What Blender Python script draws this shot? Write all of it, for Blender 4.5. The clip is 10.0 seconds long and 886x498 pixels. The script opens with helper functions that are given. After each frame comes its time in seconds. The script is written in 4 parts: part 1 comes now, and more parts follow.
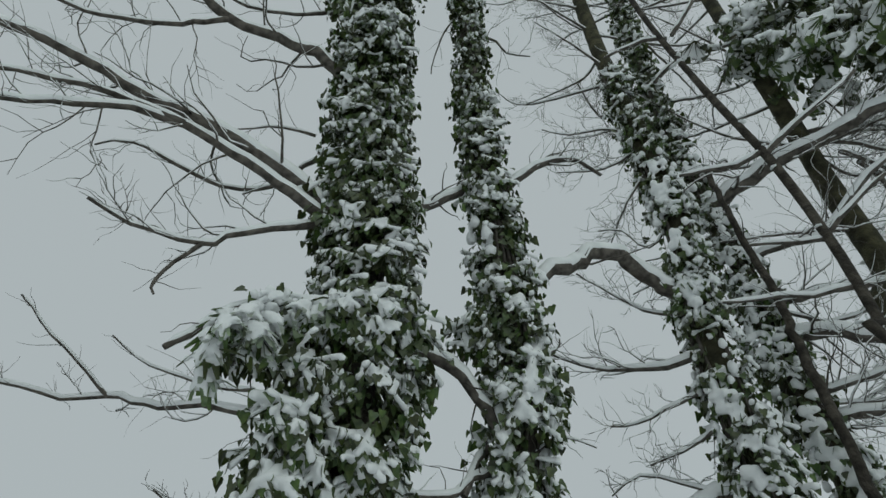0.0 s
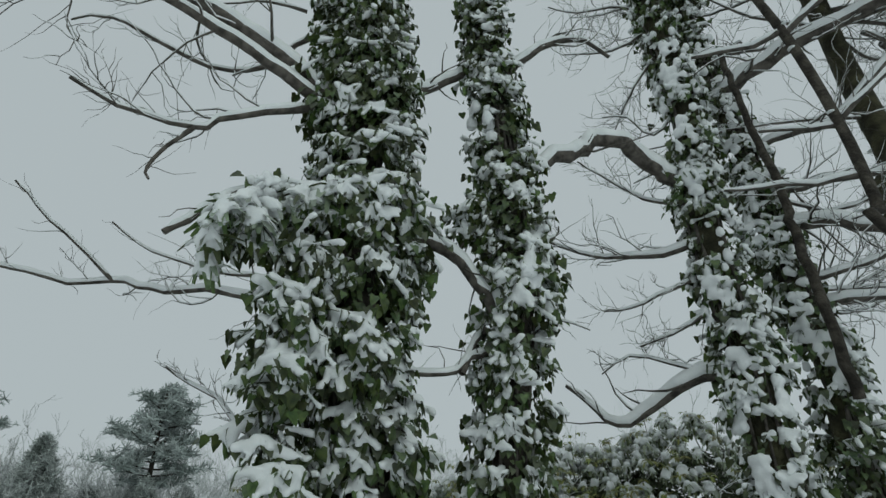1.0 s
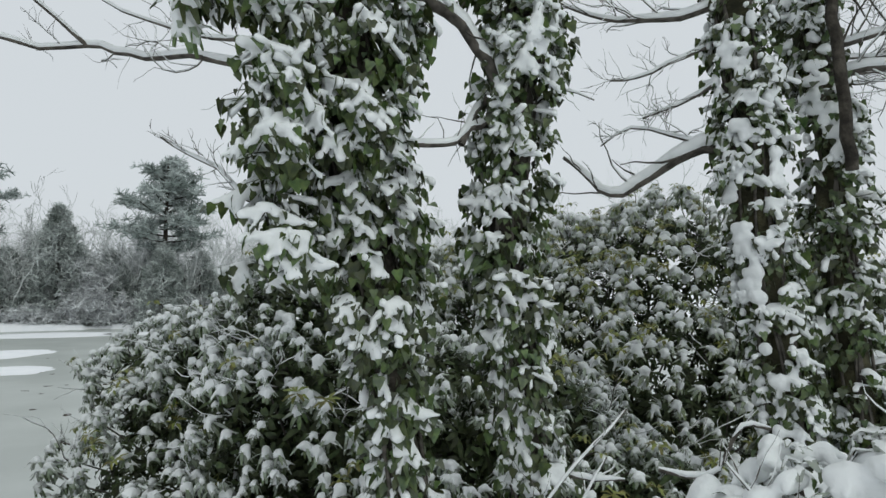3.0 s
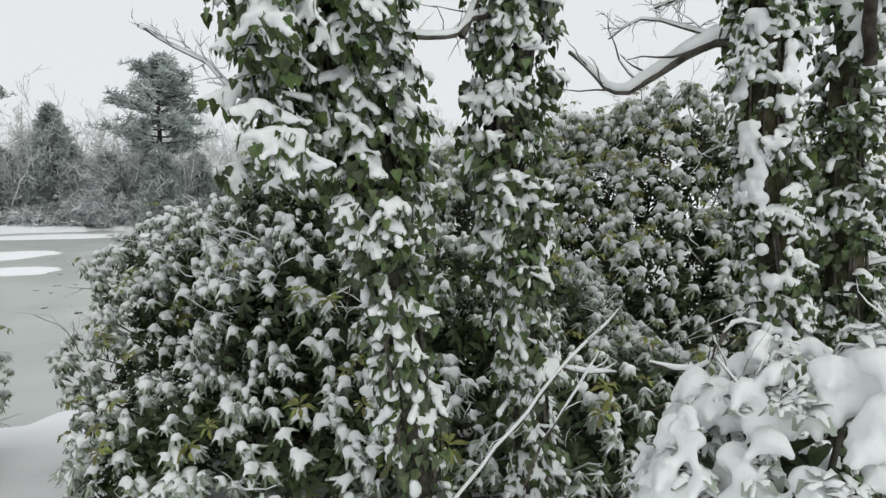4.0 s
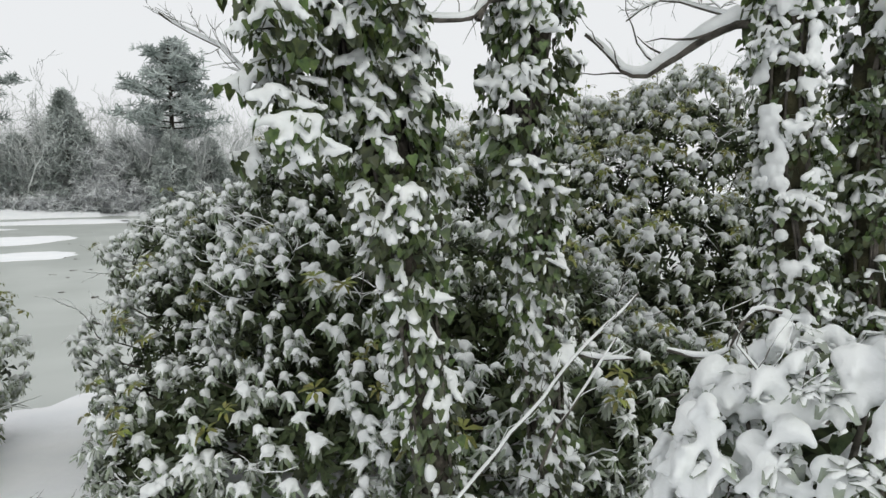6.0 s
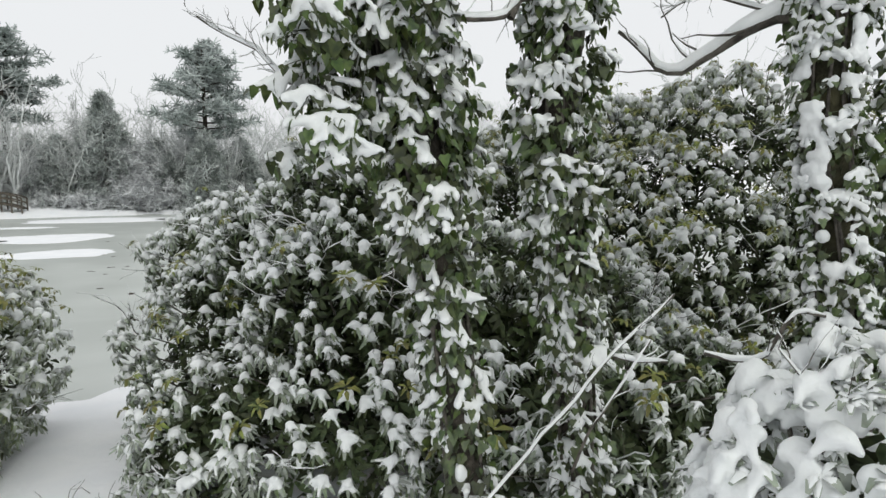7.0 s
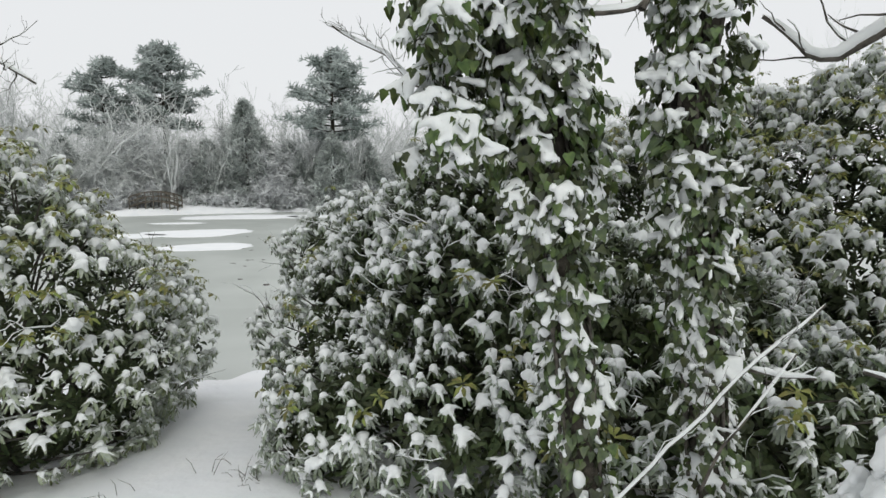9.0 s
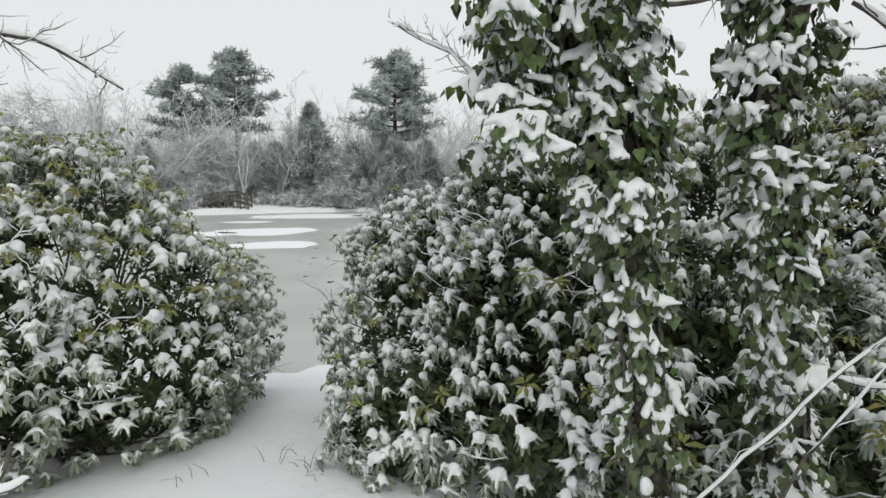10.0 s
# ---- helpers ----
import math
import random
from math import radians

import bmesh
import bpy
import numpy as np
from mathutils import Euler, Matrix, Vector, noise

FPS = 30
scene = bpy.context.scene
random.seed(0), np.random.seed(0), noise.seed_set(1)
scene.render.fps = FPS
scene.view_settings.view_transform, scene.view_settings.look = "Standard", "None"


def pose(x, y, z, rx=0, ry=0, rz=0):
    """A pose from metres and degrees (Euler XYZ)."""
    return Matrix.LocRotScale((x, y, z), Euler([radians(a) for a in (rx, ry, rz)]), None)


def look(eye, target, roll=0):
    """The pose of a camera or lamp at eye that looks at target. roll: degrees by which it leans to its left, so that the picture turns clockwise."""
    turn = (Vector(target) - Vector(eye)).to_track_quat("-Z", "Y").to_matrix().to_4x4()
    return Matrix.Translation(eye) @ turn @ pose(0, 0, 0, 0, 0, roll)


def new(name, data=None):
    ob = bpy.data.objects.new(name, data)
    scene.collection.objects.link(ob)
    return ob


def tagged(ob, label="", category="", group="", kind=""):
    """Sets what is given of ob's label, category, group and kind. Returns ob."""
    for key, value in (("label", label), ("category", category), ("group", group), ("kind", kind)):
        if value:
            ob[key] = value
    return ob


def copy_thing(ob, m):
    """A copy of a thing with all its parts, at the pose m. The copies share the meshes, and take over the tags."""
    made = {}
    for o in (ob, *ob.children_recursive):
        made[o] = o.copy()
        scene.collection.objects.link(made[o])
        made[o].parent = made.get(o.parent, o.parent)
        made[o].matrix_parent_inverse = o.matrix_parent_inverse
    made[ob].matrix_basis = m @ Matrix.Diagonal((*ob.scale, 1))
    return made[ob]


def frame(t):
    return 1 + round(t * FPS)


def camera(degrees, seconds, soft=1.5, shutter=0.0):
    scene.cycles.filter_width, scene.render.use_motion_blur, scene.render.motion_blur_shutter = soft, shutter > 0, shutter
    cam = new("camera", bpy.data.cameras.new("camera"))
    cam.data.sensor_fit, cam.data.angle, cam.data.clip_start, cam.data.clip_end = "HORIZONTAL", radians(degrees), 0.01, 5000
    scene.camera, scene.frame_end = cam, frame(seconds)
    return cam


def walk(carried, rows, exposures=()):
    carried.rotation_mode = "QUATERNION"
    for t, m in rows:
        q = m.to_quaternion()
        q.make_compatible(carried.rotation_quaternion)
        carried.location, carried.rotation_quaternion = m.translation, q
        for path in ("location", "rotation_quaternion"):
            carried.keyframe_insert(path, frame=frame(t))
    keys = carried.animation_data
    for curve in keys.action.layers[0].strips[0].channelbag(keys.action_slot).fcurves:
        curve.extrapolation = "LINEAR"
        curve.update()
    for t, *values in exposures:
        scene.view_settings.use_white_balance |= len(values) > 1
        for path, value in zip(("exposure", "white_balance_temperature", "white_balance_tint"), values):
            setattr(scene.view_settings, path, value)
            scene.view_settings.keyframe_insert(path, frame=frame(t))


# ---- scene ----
cam = camera(75.13, 10.0)
# seconds, place, and turn about x, y and z in degrees
PATH = [
    (0, 0.018, -0.102, 1.613, 127.69, 0.08, 0.14),
    (0.5, 0.018, -0.086, 1.615, 122.25, 0.05, 0.06),
    (1, 0.014, -0.067, 1.612, 116.84, -0.02, -0.07),
    (1.5, 0.011, -0.055, 1.610, 111.29, 0.01, -0.18),
    (2, 0.007, -0.046, 1.608, 105.75, -0.02, -0.27),
    (2.5, 0.003, -0.034, 1.607, 100.21, -0.01, -0.37),
    (3, -0.000, -0.023, 1.608, 94.64, -0.03, -0.44),
    (3.2, -0.001, -0.019, 1.607, 92.42, -0.03, -0.45),
    (4.3, 0.000, -0.001, 1.600, 83.72, -0.04, -0.49),
    (4.5, 0.000, 0.000, 1.600, 83.60, -0.04, -0.49),
    (5, -0.005, 0.005, 1.601, 83.56, -0.03, -0.46),
    (5.5, -0.013, 0.006, 1.601, 83.52, -0.02, -0.12),
    (7, -0.041, 0.009, 1.605, 83.37, 0.05, 3.31),
    (7.5, -0.052, 0.005, 1.607, 83.34, 0.07, 5.52),
    (8, -0.056, 0.006, 1.607, 83.30, 0.13, 8.37),
    (8.5, -0.059, 0.008, 1.606, 83.32, 0.19, 11.43),
    (9, -0.067, 0.003, 1.605, 83.32, 0.25, 14.72),
    (9.5, -0.074, 0.002, 1.602, 83.33, 0.33, 17.94),
    (10, -0.085, -0.001, 1.596, 83.34, 0.41, 20.71),
]
walk(cam, [(t, pose(x, y, z, rx, ry, rz)) for t, x, y, z, rx, ry, rz in PATH],
     [(0, -0.76, 6180, -13), (1.0, -0.70, 6110, -14), (2.0, -0.50, 6110, -12), (3.0, -0.16, 6270, -7), (4.5, 0.15, 6600, -4),
      (5.5, 0.16, 6600, -4), (7.5, 0.18, 6600, -4), (10.0, 0.10, 6600, -4)])

# ---- light: an even overcast winter sky ----
world = bpy.data.worlds.new("world")
scene.world = world
world.use_nodes = True
wn, wl = world.node_tree.nodes, world.node_tree.links
sky = wn.new("ShaderNodeTexSky")
sky.sky_type, sky.sun_disc = "NISHITA", False
sky.sun_elevation, sky.sun_rotation = radians(38), radians(150)
sky.air_density, sky.dust_density = 1.0, 4.0
dim = wn.new("ShaderNodeMix")
dim.data_type, dim.blend_type = "RGBA", "MULTIPLY"
dim.inputs["Factor"].default_value = 1.0
dim.inputs["B"].default_value = (0.6, 0.6, 0.6, 1)
wl.new(sky.outputs["Color"], dim.inputs["A"])
cloud = wn.new("ShaderNodeMix")
cloud.data_type = "RGBA"
cloud.inputs["Factor"].default_value = 0.93
cloud.inputs["B"].default_value = (7.55, 7.11, 7.88, 1)
wl.new(dim.outputs["Result"], cloud.inputs["A"])
wl.new(cloud.outputs["Result"], wn["Background"].inputs["Color"])
wn["Background"].inputs["Strength"].default_value = 0.11
sun = new("sun", bpy.data.lights.new("sun", "SUN"))
sun.data.energy, sun.data.angle, sun.data.color = 0.6, radians(40), (1.0, 0.97, 0.93)
sun.matrix_world = look((6, -10, 12), (0, 0, 0))


# ---- materials ----
def mat(name, c1, c2, rough=0.7, scale=20.0, detail=5.0, bump=0.3, bscale=60.0, c3=None, vary=0.0, island=False, bdist=0.01, spec=0.35, sss=0.0, lo=0.35, hi=0.65, hue=0.0, frost=0.0):
    m = bpy.data.materials.new(name)
    m.use_nodes = True
    n, l = m.node_tree.nodes, m.node_tree.links
    b = n["Principled BSDF"]
    tc = n.new("ShaderNodeTexCoord")
    src = n.new("ShaderNodeNewGeometry").outputs["Position"] if island else tc.outputs["Object"]
    nz = n.new("ShaderNodeTexNoise")
    nz.inputs["Scale"].default_value, nz.inputs["Detail"].default_value = scale, detail
    l.new(src, nz.inputs["Vector"])
    rp = n.new("ShaderNodeValToRGB")
    rp.color_ramp.elements[0].position, rp.color_ramp.elements[1].position = lo, hi
    rp.color_ramp.elements[0].color, rp.color_ramp.elements[1].color = (*c1, 1), (*c2, 1)
    if c3:
        e = rp.color_ramp.elements.new((lo + hi) / 2)
        e.color = (*c3, 1)
    l.new(nz.outputs["Fac"], rp.inputs["Fac"])
    col = rp.outputs["Color"]
    if vary:
        hs = n.new("ShaderNodeHueSaturation")
        rnd = n.new("ShaderNodeNewGeometry").outputs["Random Per Island"] if island else n.new("ShaderNodeObjectInfo").outputs["Random"]
        mr = n.new("ShaderNodeMapRange")
        mr.inputs["To Min"].default_value, mr.inputs["To Max"].default_value = 1 - vary, 1 + vary
        l.new(rnd, mr.inputs["Value"])
        l.new(mr.outputs["Result"], hs.inputs["Value"])
        if hue:
            mh = n.new("ShaderNodeMapRange")
            mh.inputs["To Min"].default_value, mh.inputs["To Max"].default_value = 0.5 - hue, 0.5 + hue * 0.3
            l.new(rnd, mh.inputs["Value"])
            l.new(mh.outputs["Result"], hs.inputs["Hue"])
        l.new(col, hs.inputs["Color"])
        col = hs.outputs["Color"]
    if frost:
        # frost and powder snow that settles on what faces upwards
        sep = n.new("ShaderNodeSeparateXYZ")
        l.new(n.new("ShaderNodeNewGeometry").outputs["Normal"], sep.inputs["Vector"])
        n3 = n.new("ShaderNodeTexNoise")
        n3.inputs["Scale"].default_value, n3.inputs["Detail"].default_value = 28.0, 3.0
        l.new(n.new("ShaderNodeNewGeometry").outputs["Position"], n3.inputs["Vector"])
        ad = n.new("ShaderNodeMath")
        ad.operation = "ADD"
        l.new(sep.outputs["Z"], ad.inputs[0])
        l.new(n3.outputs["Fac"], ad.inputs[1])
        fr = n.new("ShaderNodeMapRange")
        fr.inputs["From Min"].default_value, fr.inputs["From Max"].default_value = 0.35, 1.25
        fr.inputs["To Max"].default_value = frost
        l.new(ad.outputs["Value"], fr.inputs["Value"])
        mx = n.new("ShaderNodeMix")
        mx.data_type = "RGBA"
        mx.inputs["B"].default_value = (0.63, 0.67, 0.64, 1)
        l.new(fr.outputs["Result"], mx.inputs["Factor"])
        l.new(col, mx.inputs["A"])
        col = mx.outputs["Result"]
    l.new(col, b.inputs["Base Color"])
    b.inputs["Roughness"].default_value = rough
    b.inputs["Specular IOR Level"].default_value = spec
    if sss:
        b.inputs["Subsurface Weight"].default_value = sss
        b.inputs["Subsurface Radius"].default_value = (0.02, 0.025, 0.03)
    if bump:
        n2 = n.new("ShaderNodeTexNoise")
        n2.inputs["Scale"].default_value, n2.inputs["Detail"].default_value = bscale, 4.0
        l.new(src, n2.inputs["Vector"])
        bp = n.new("ShaderNodeBump")
        bp.inputs["Strength"].default_value, bp.inputs["Distance"].default_value = bump, bdist
        l.new(n2.outputs["Fac"], bp.inputs["Height"])
        l.new(bp.outputs["Normal"], b.inputs["Normal"])
    return m


SNOW = mat("snow", (0.77, 0.79, 0.795), (0.86, 0.875, 0.875), 0.75, 9, 4, 0.35, 55, bdist=0.012, spec=0.2)
GROUND_SNOW = mat("ground_snow", (0.87, 0.885, 0.91), (0.93, 0.935, 0.95), 0.8, 1.3, 6, 0.5, 9, bdist=0.03, spec=0.2)
ICE = mat("ice", (0.43, 0.455, 0.43), (0.53, 0.555, 0.53), 0.32, 0.35, 6, 0.12, 3, bdist=0.01, spec=0.35, c3=(0.48, 0.505, 0.48))
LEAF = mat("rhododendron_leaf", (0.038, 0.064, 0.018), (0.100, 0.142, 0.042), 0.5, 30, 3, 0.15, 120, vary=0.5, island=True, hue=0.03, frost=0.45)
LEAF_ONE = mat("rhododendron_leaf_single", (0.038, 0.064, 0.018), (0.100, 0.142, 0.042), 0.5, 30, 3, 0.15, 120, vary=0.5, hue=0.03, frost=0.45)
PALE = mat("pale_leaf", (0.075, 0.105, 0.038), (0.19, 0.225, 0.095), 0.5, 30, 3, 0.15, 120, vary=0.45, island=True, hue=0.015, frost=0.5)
# inner leaves: the leaf colour darkened to paint in shade between whorls
INNER_SHADE = mat("shade_darkened_leaf", (0.026, 0.040, 0.016), (0.066, 0.088, 0.034), 0.55, 30, 3, 0.15, 120, vary=0.5, island=True, hue=0.03)
YOUNG = mat("young_leaf", (0.10, 0.13, 0.03), (0.22, 0.23, 0.06), 0.5, 25, 3, 0.15, 120, vary=0.4, island=True, hue=0.04)
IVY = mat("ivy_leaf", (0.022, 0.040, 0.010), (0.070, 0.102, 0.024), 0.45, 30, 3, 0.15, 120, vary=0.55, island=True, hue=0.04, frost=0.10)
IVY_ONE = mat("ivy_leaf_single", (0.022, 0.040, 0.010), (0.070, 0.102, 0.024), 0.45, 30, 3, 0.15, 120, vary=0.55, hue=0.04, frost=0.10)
BARK = mat("bark", (0.022, 0.019, 0.015), (0.085, 0.075, 0.06), 0.9, 14, 7, 0.9, 45, c3=(0.045, 0.039, 0.031), bdist=0.02)
MOSSY = mat("mossy_bark", (0.022, 0.022, 0.011), (0.08, 0.076, 0.04), 0.9, 9, 7, 0.9, 50, c3=(0.042, 0.04, 0.021), bdist=0.02)
TWIG = mat("twig_bark", (0.048, 0.043, 0.037), (0.14, 0.126, 0.108), 0.9, 20, 4, 0.4, 60)
# far-bank colours: frost and snow, paled further to paint in the mist
FROST_HAZE = mat("frost_and_haze_twig", (0.50, 0.52, 0.51), (0.80, 0.81, 0.81), 0.9, 0.6, 5, 0, vary=0.2)
PINE = mat("hazed_pine_needles", (0.19, 0.225, 0.21), (0.50, 0.54, 0.53), 0.8, 0.5, 4, 0, vary=0.35, island=True)
SPRUCE = mat("frost_and_haze_conifer", (0.24, 0.27, 0.25), (0.62, 0.65, 0.64), 0.8, 0.7, 4, 0, vary=0.35, island=True)
FARBUSH = mat("frost_and_haze_bush", (0.32, 0.33, 0.34), (0.78, 0.79, 0.80), 0.8, 1.2, 5, 0, vary=0.3, island=True)
WOOD = mat("weathered_timber", (0.055, 0.048, 0.038), (0.14, 0.122, 0.098), 0.8, 4, 6, 0.4, 25)
SOIL = mat("leaf_litter", (0.03, 0.022, 0.016), (0.10, 0.075, 0.055), 0.95, 12, 6, 0.8, 30, bdist=0.03)


# ---- mesh tools ----
RNG = np.random.default_rng(7)


def mesh_of(name, verts, tris, mats, index=None, smooth=True):
    me = bpy.data.meshes.new(name)
    verts, tris = np.asarray(verts, np.float32), np.asarray(tris, np.int32)
    me.vertices.add(len(verts))
    me.vertices.foreach_set("co", verts.ravel())
    me.loops.add(len(tris) * 3)
    me.loops.foreach_set("vertex_index", tris.ravel())
    me.polygons.add(len(tris))
    me.polygons.foreach_set("loop_start", np.arange(0, len(tris) * 3, 3, dtype=np.int32))
    for m in mats:
        if m:
            me.materials.append(m)
    if index is not None:
        me.polygons.foreach_set("material_index", np.asarray(index, np.int32))
    me.polygons.foreach_set("use_smooth", np.full(len(tris), smooth))
    me.update(calc_edges=True)
    return me


class Soup:
    """Gathers many small shapes into one mesh."""

    def __init__(self):
        self.v, self.f, self.n = [], [], 0

    def add(self, v, f):
        self.v.append(np.asarray(v, float))
        self.f.append(np.asarray(f, int) + self.n)
        self.n += len(v)

    def stamp(self, tpl, mats4):
        v, f = tpl
        mats4 = np.asarray(mats4)
        if not len(mats4):
            return
        vv = np.einsum("nij,kj->nki", mats4[:, :3, :3], v) + mats4[:, None, :3, 3]
        ff = f[None] + (np.arange(len(mats4)) * len(v))[:, None, None]
        self.add(vv.reshape(-1, 3), ff.reshape(-1, 3))

    def mesh(self, name, m, smooth=True):
        return mesh_of(name, np.concatenate(self.v), np.concatenate(self.f), [m], None, smooth)


def part(name, me, parent, label="", kind=""):
    ob = new(name, me)
    ob.parent = parent
    if label:
        ob["label"] = label
    if kind:
        ob["kind"] = kind
    return ob


def thing(name, label, category, group="", kind="", at=(0, 0, 0)):
    ob = new(name)
    ob.location = at
    return tagged(ob, label, category, group, kind)


def unit(v):
    v = np.asarray(v, float)
    return v / (np.linalg.norm(v) + 1e-9)


def frame_of(axis, spin, scale, place):
    """A pose whose z lies along axis, turned by spin about it."""
    z = unit(axis)
    a = np.array([1.0, 0, 0]) if abs(z[0]) < 0.8 else np.array([0, 1.0, 0])
    x = unit(np.cross(a, z))
    y = np.cross(z, x)
    c, s = math.cos(spin), math.sin(spin)
    m = np.eye(4)
    m[:3, 0], m[:3, 1], m[:3, 2], m[:3, 3] = (x * c + y * s) * scale, (y * c - x * s) * scale, z * scale, place
    return m


def hang_of(out, droop, scale, place, tilt=0.0):
    """A pose for a leaf whose length (x) points outwards and down, and whose face (z) looks outwards and up."""
    o = unit((out[0], out[1], 0.001))
    x = unit(o * math.cos(droop) + np.array([0, 0, -1.0]) * math.sin(droop))
    side = unit(np.cross(np.array([0, 0, 1.0]), o))
    z = np.cross(x, side)
    c, s = math.cos(tilt), math.sin(tilt)
    side, z = side * c + z * s, z * c - side * s
    m = np.eye(4)
    m[:3, 0], m[:3, 1], m[:3, 2], m[:3, 3] = x * scale, side * scale, z * scale, place
    return m


def grid_tris(rows, cols, wrap=False):
    out = []
    for i in range(rows - 1):
        for j in range(cols if wrap else cols - 1):
            a, b = i * cols + j, i * cols + (j + 1) % cols
            out += [(a, b, b + cols), (a, b + cols, a + cols)]
    return np.array(out)


def leaf_tpl(length, width, droop, fold=0.15, segs=3, lift=0.0, shrink=1.0, rise=0.15):
    """A long leaf from the origin along x that bends down. With lift it is the pillow of snow that lies on such a leaf."""
    v, ang, x, z = [], rise, 0.0, 0.0
    for i in range(segs + 1):
        s = i / segs
        w = width * 0.5 * shrink * np.interp(s, [0, 0.33, 0.67, 1], [0.25, 0.92, 1.0, 0.42])
        e = fold * w
        up = lift * math.sin(math.pi * min(0.97, 0.12 + 0.8 * s))
        v += [(x, -w, z + e + 0.1 * up), (x, 0, z + up), (x, w, z + e + 0.1 * up)] if lift else [(x, -w, z + e), (x, 0, z), (x, w, z + e)]
        x, z = x + math.cos(ang) * length / segs, z + math.sin(ang) * length / segs
        ang -= droop / segs
    return np.array(v, float), grid_tris(segs + 1, 3)


def ivy_tpl(size):
    """A five-pointed ivy leaf, folded along its midrib, that hangs along x."""
    rim = [(0, 0.0), (-0.12, 0.28), (0.1, 0.5), (0.36, 0.36), (0.62, 0.27), (1.05, 0.0)]
    v = [(0.0, 0.0, 0.0), (0.5, 0.0, -0.05), (1.05, 0.0, -0.16)]
    for sy in (1, -1):
        v += [(x, y * sy, 0.10 * y - 0.1 * x * x) for x, y in rim[1:5]]
    f = [(0, 4, 3), (0, 1, 4), (1, 5, 4), (1, 6, 5), (1, 2, 6), (0, 7, 8), (0, 8, 1), (1, 8, 9), (1, 9, 10), (1, 10, 2)]
    return np.array(v) * size, np.array(f)


def blob_tpl(seed, flat=0.55, rough=0.22, sub=2):
    """A soft lump of snow, flat underneath."""
    bm = bmesh.new()
    bmesh.ops.create_icosphere(bm, subdivisions=sub, radius=1.0)
    off = Vector((seed * 7.3, seed * 3.1, seed * 1.7))
    for p in bm.verts:
        k = 1 + rough * 2.2 * noise.noise(p.co * 1.1 + off) + rough * noise.noise(p.co * 2.6 + off)
        p.co *= k
        p.co.z *= flat if p.co.z > 0 else flat * 0.35
    v = np.array([p.co[:] for p in bm.verts])
    f = np.array([[q.index for q in t.verts] for t in bm.faces])
    bm.free()
    return v, f


def merge(tpls):
    s = Soup()
    for t, m in tpls:
        s.stamp(t, [m])
    return np.concatenate(s.v), np.concatenate(s.f)


BLOBS = [blob_tpl(i) for i in range(6)]
BLOBS_LOW = [blob_tpl(i + 20, sub=1) for i in range(6)]


def melted(soup, voxel, rounds=3):
    """Fuses overlapping lumps into one smooth cushion; returns its points and triangles."""
    ob = new("lump", soup.mesh("lump", None))
    mod = ob.modifiers.new("fuse", "REMESH")
    mod.mode, mod.voxel_size = "VOXEL", voxel
    soft = ob.modifiers.new("soften", "SMOOTH")
    soft.factor, soft.iterations = 0.5, rounds
    me = bpy.data.meshes.new_from_object(ob.evaluated_get(bpy.context.evaluated_depsgraph_get()))
    me.calc_loop_triangles()
    v = np.empty(len(me.vertices) * 3)
    me.vertices.foreach_get("co", v)
    f = np.empty(len(me.loop_triangles) * 3, int)
    me.loop_triangles.foreach_get("vertices", f)
    bpy.data.objects.remove(ob)
    return v.reshape(-1, 3), f.reshape(-1, 3)


def main_island(v, f):
    """Keeps the largest connected piece of a mesh."""
    lab = np.arange(len(v))
    while True:
        low = lab.copy()
        m = lab[f].min(1)
        for c in range(3):
            np.minimum.at(low, f[:, c], m)
        low = low[low]
        if (low == lab).all():
            break
        lab = low
    ids, counts = np.unique(lab[f[:, 0]], return_counts=True)
    f = f[lab[f[:, 0]] == ids[counts.argmax()]]
    used, inv = np.unique(f, return_inverse=True)
    return v[used], inv.reshape(-1, 3)


def cushion(seed, voxel=0.02):
    """Snow draped over a tuft that stands out along x: a rounded top with lobes that hang down in front."""
    g = np.random.default_rng(seed)
    s = Soup()
    for k in range(int(g.integers(11, 17))):
        u = g.uniform(0, 1)
        r = g.uniform(0.013, 0.029) * (1.15 - 0.4 * u)
        m = np.diag([r * g.uniform(0.9, 1.3), r * g.uniform(0.9, 1.4), r * g.uniform(0.9, 1.3), 1.0])
        m[:3, 3] = (0.005 + 0.075 * u, g.normal(0, 0.034), 0.035 - 0.10 * u * u + g.normal(0, 0.009))
        s.stamp(SPHERE, [m])
    return main_island(*melted(s, voxel, 2))


SPHERE = blob_tpl(3, 1.0, 0.12, 2)
SPHERE[0][:, 2] *= np.where(SPHERE[0][:, 2] < 0, 1 / 0.35, 1)


def smooth_line(points, step):
    """A smooth curve through the points."""
    p = np.array(points, float)
    p = np.vstack([2 * p[0] - p[1], p, 2 * p[-1] - p[-2]])
    out = []
    for i in range(1, len(p) - 2):
        n = max(2, int(np.linalg.norm(p[i + 1] - p[i]) / step))
        for k in range(n):
            t = k / n
            out.append(0.5 * (2 * p[i] + (p[i + 1] - p[i - 1]) * t + (2 * p[i - 1] - 5 * p[i] + 4 * p[i + 1] - p[i + 2]) * t * t + (3 * p[i] - p[i - 1] - 3 * p[i + 1] + p[i + 2]) * t ** 3))
    out.append(p[-2])
    return np.array(out)


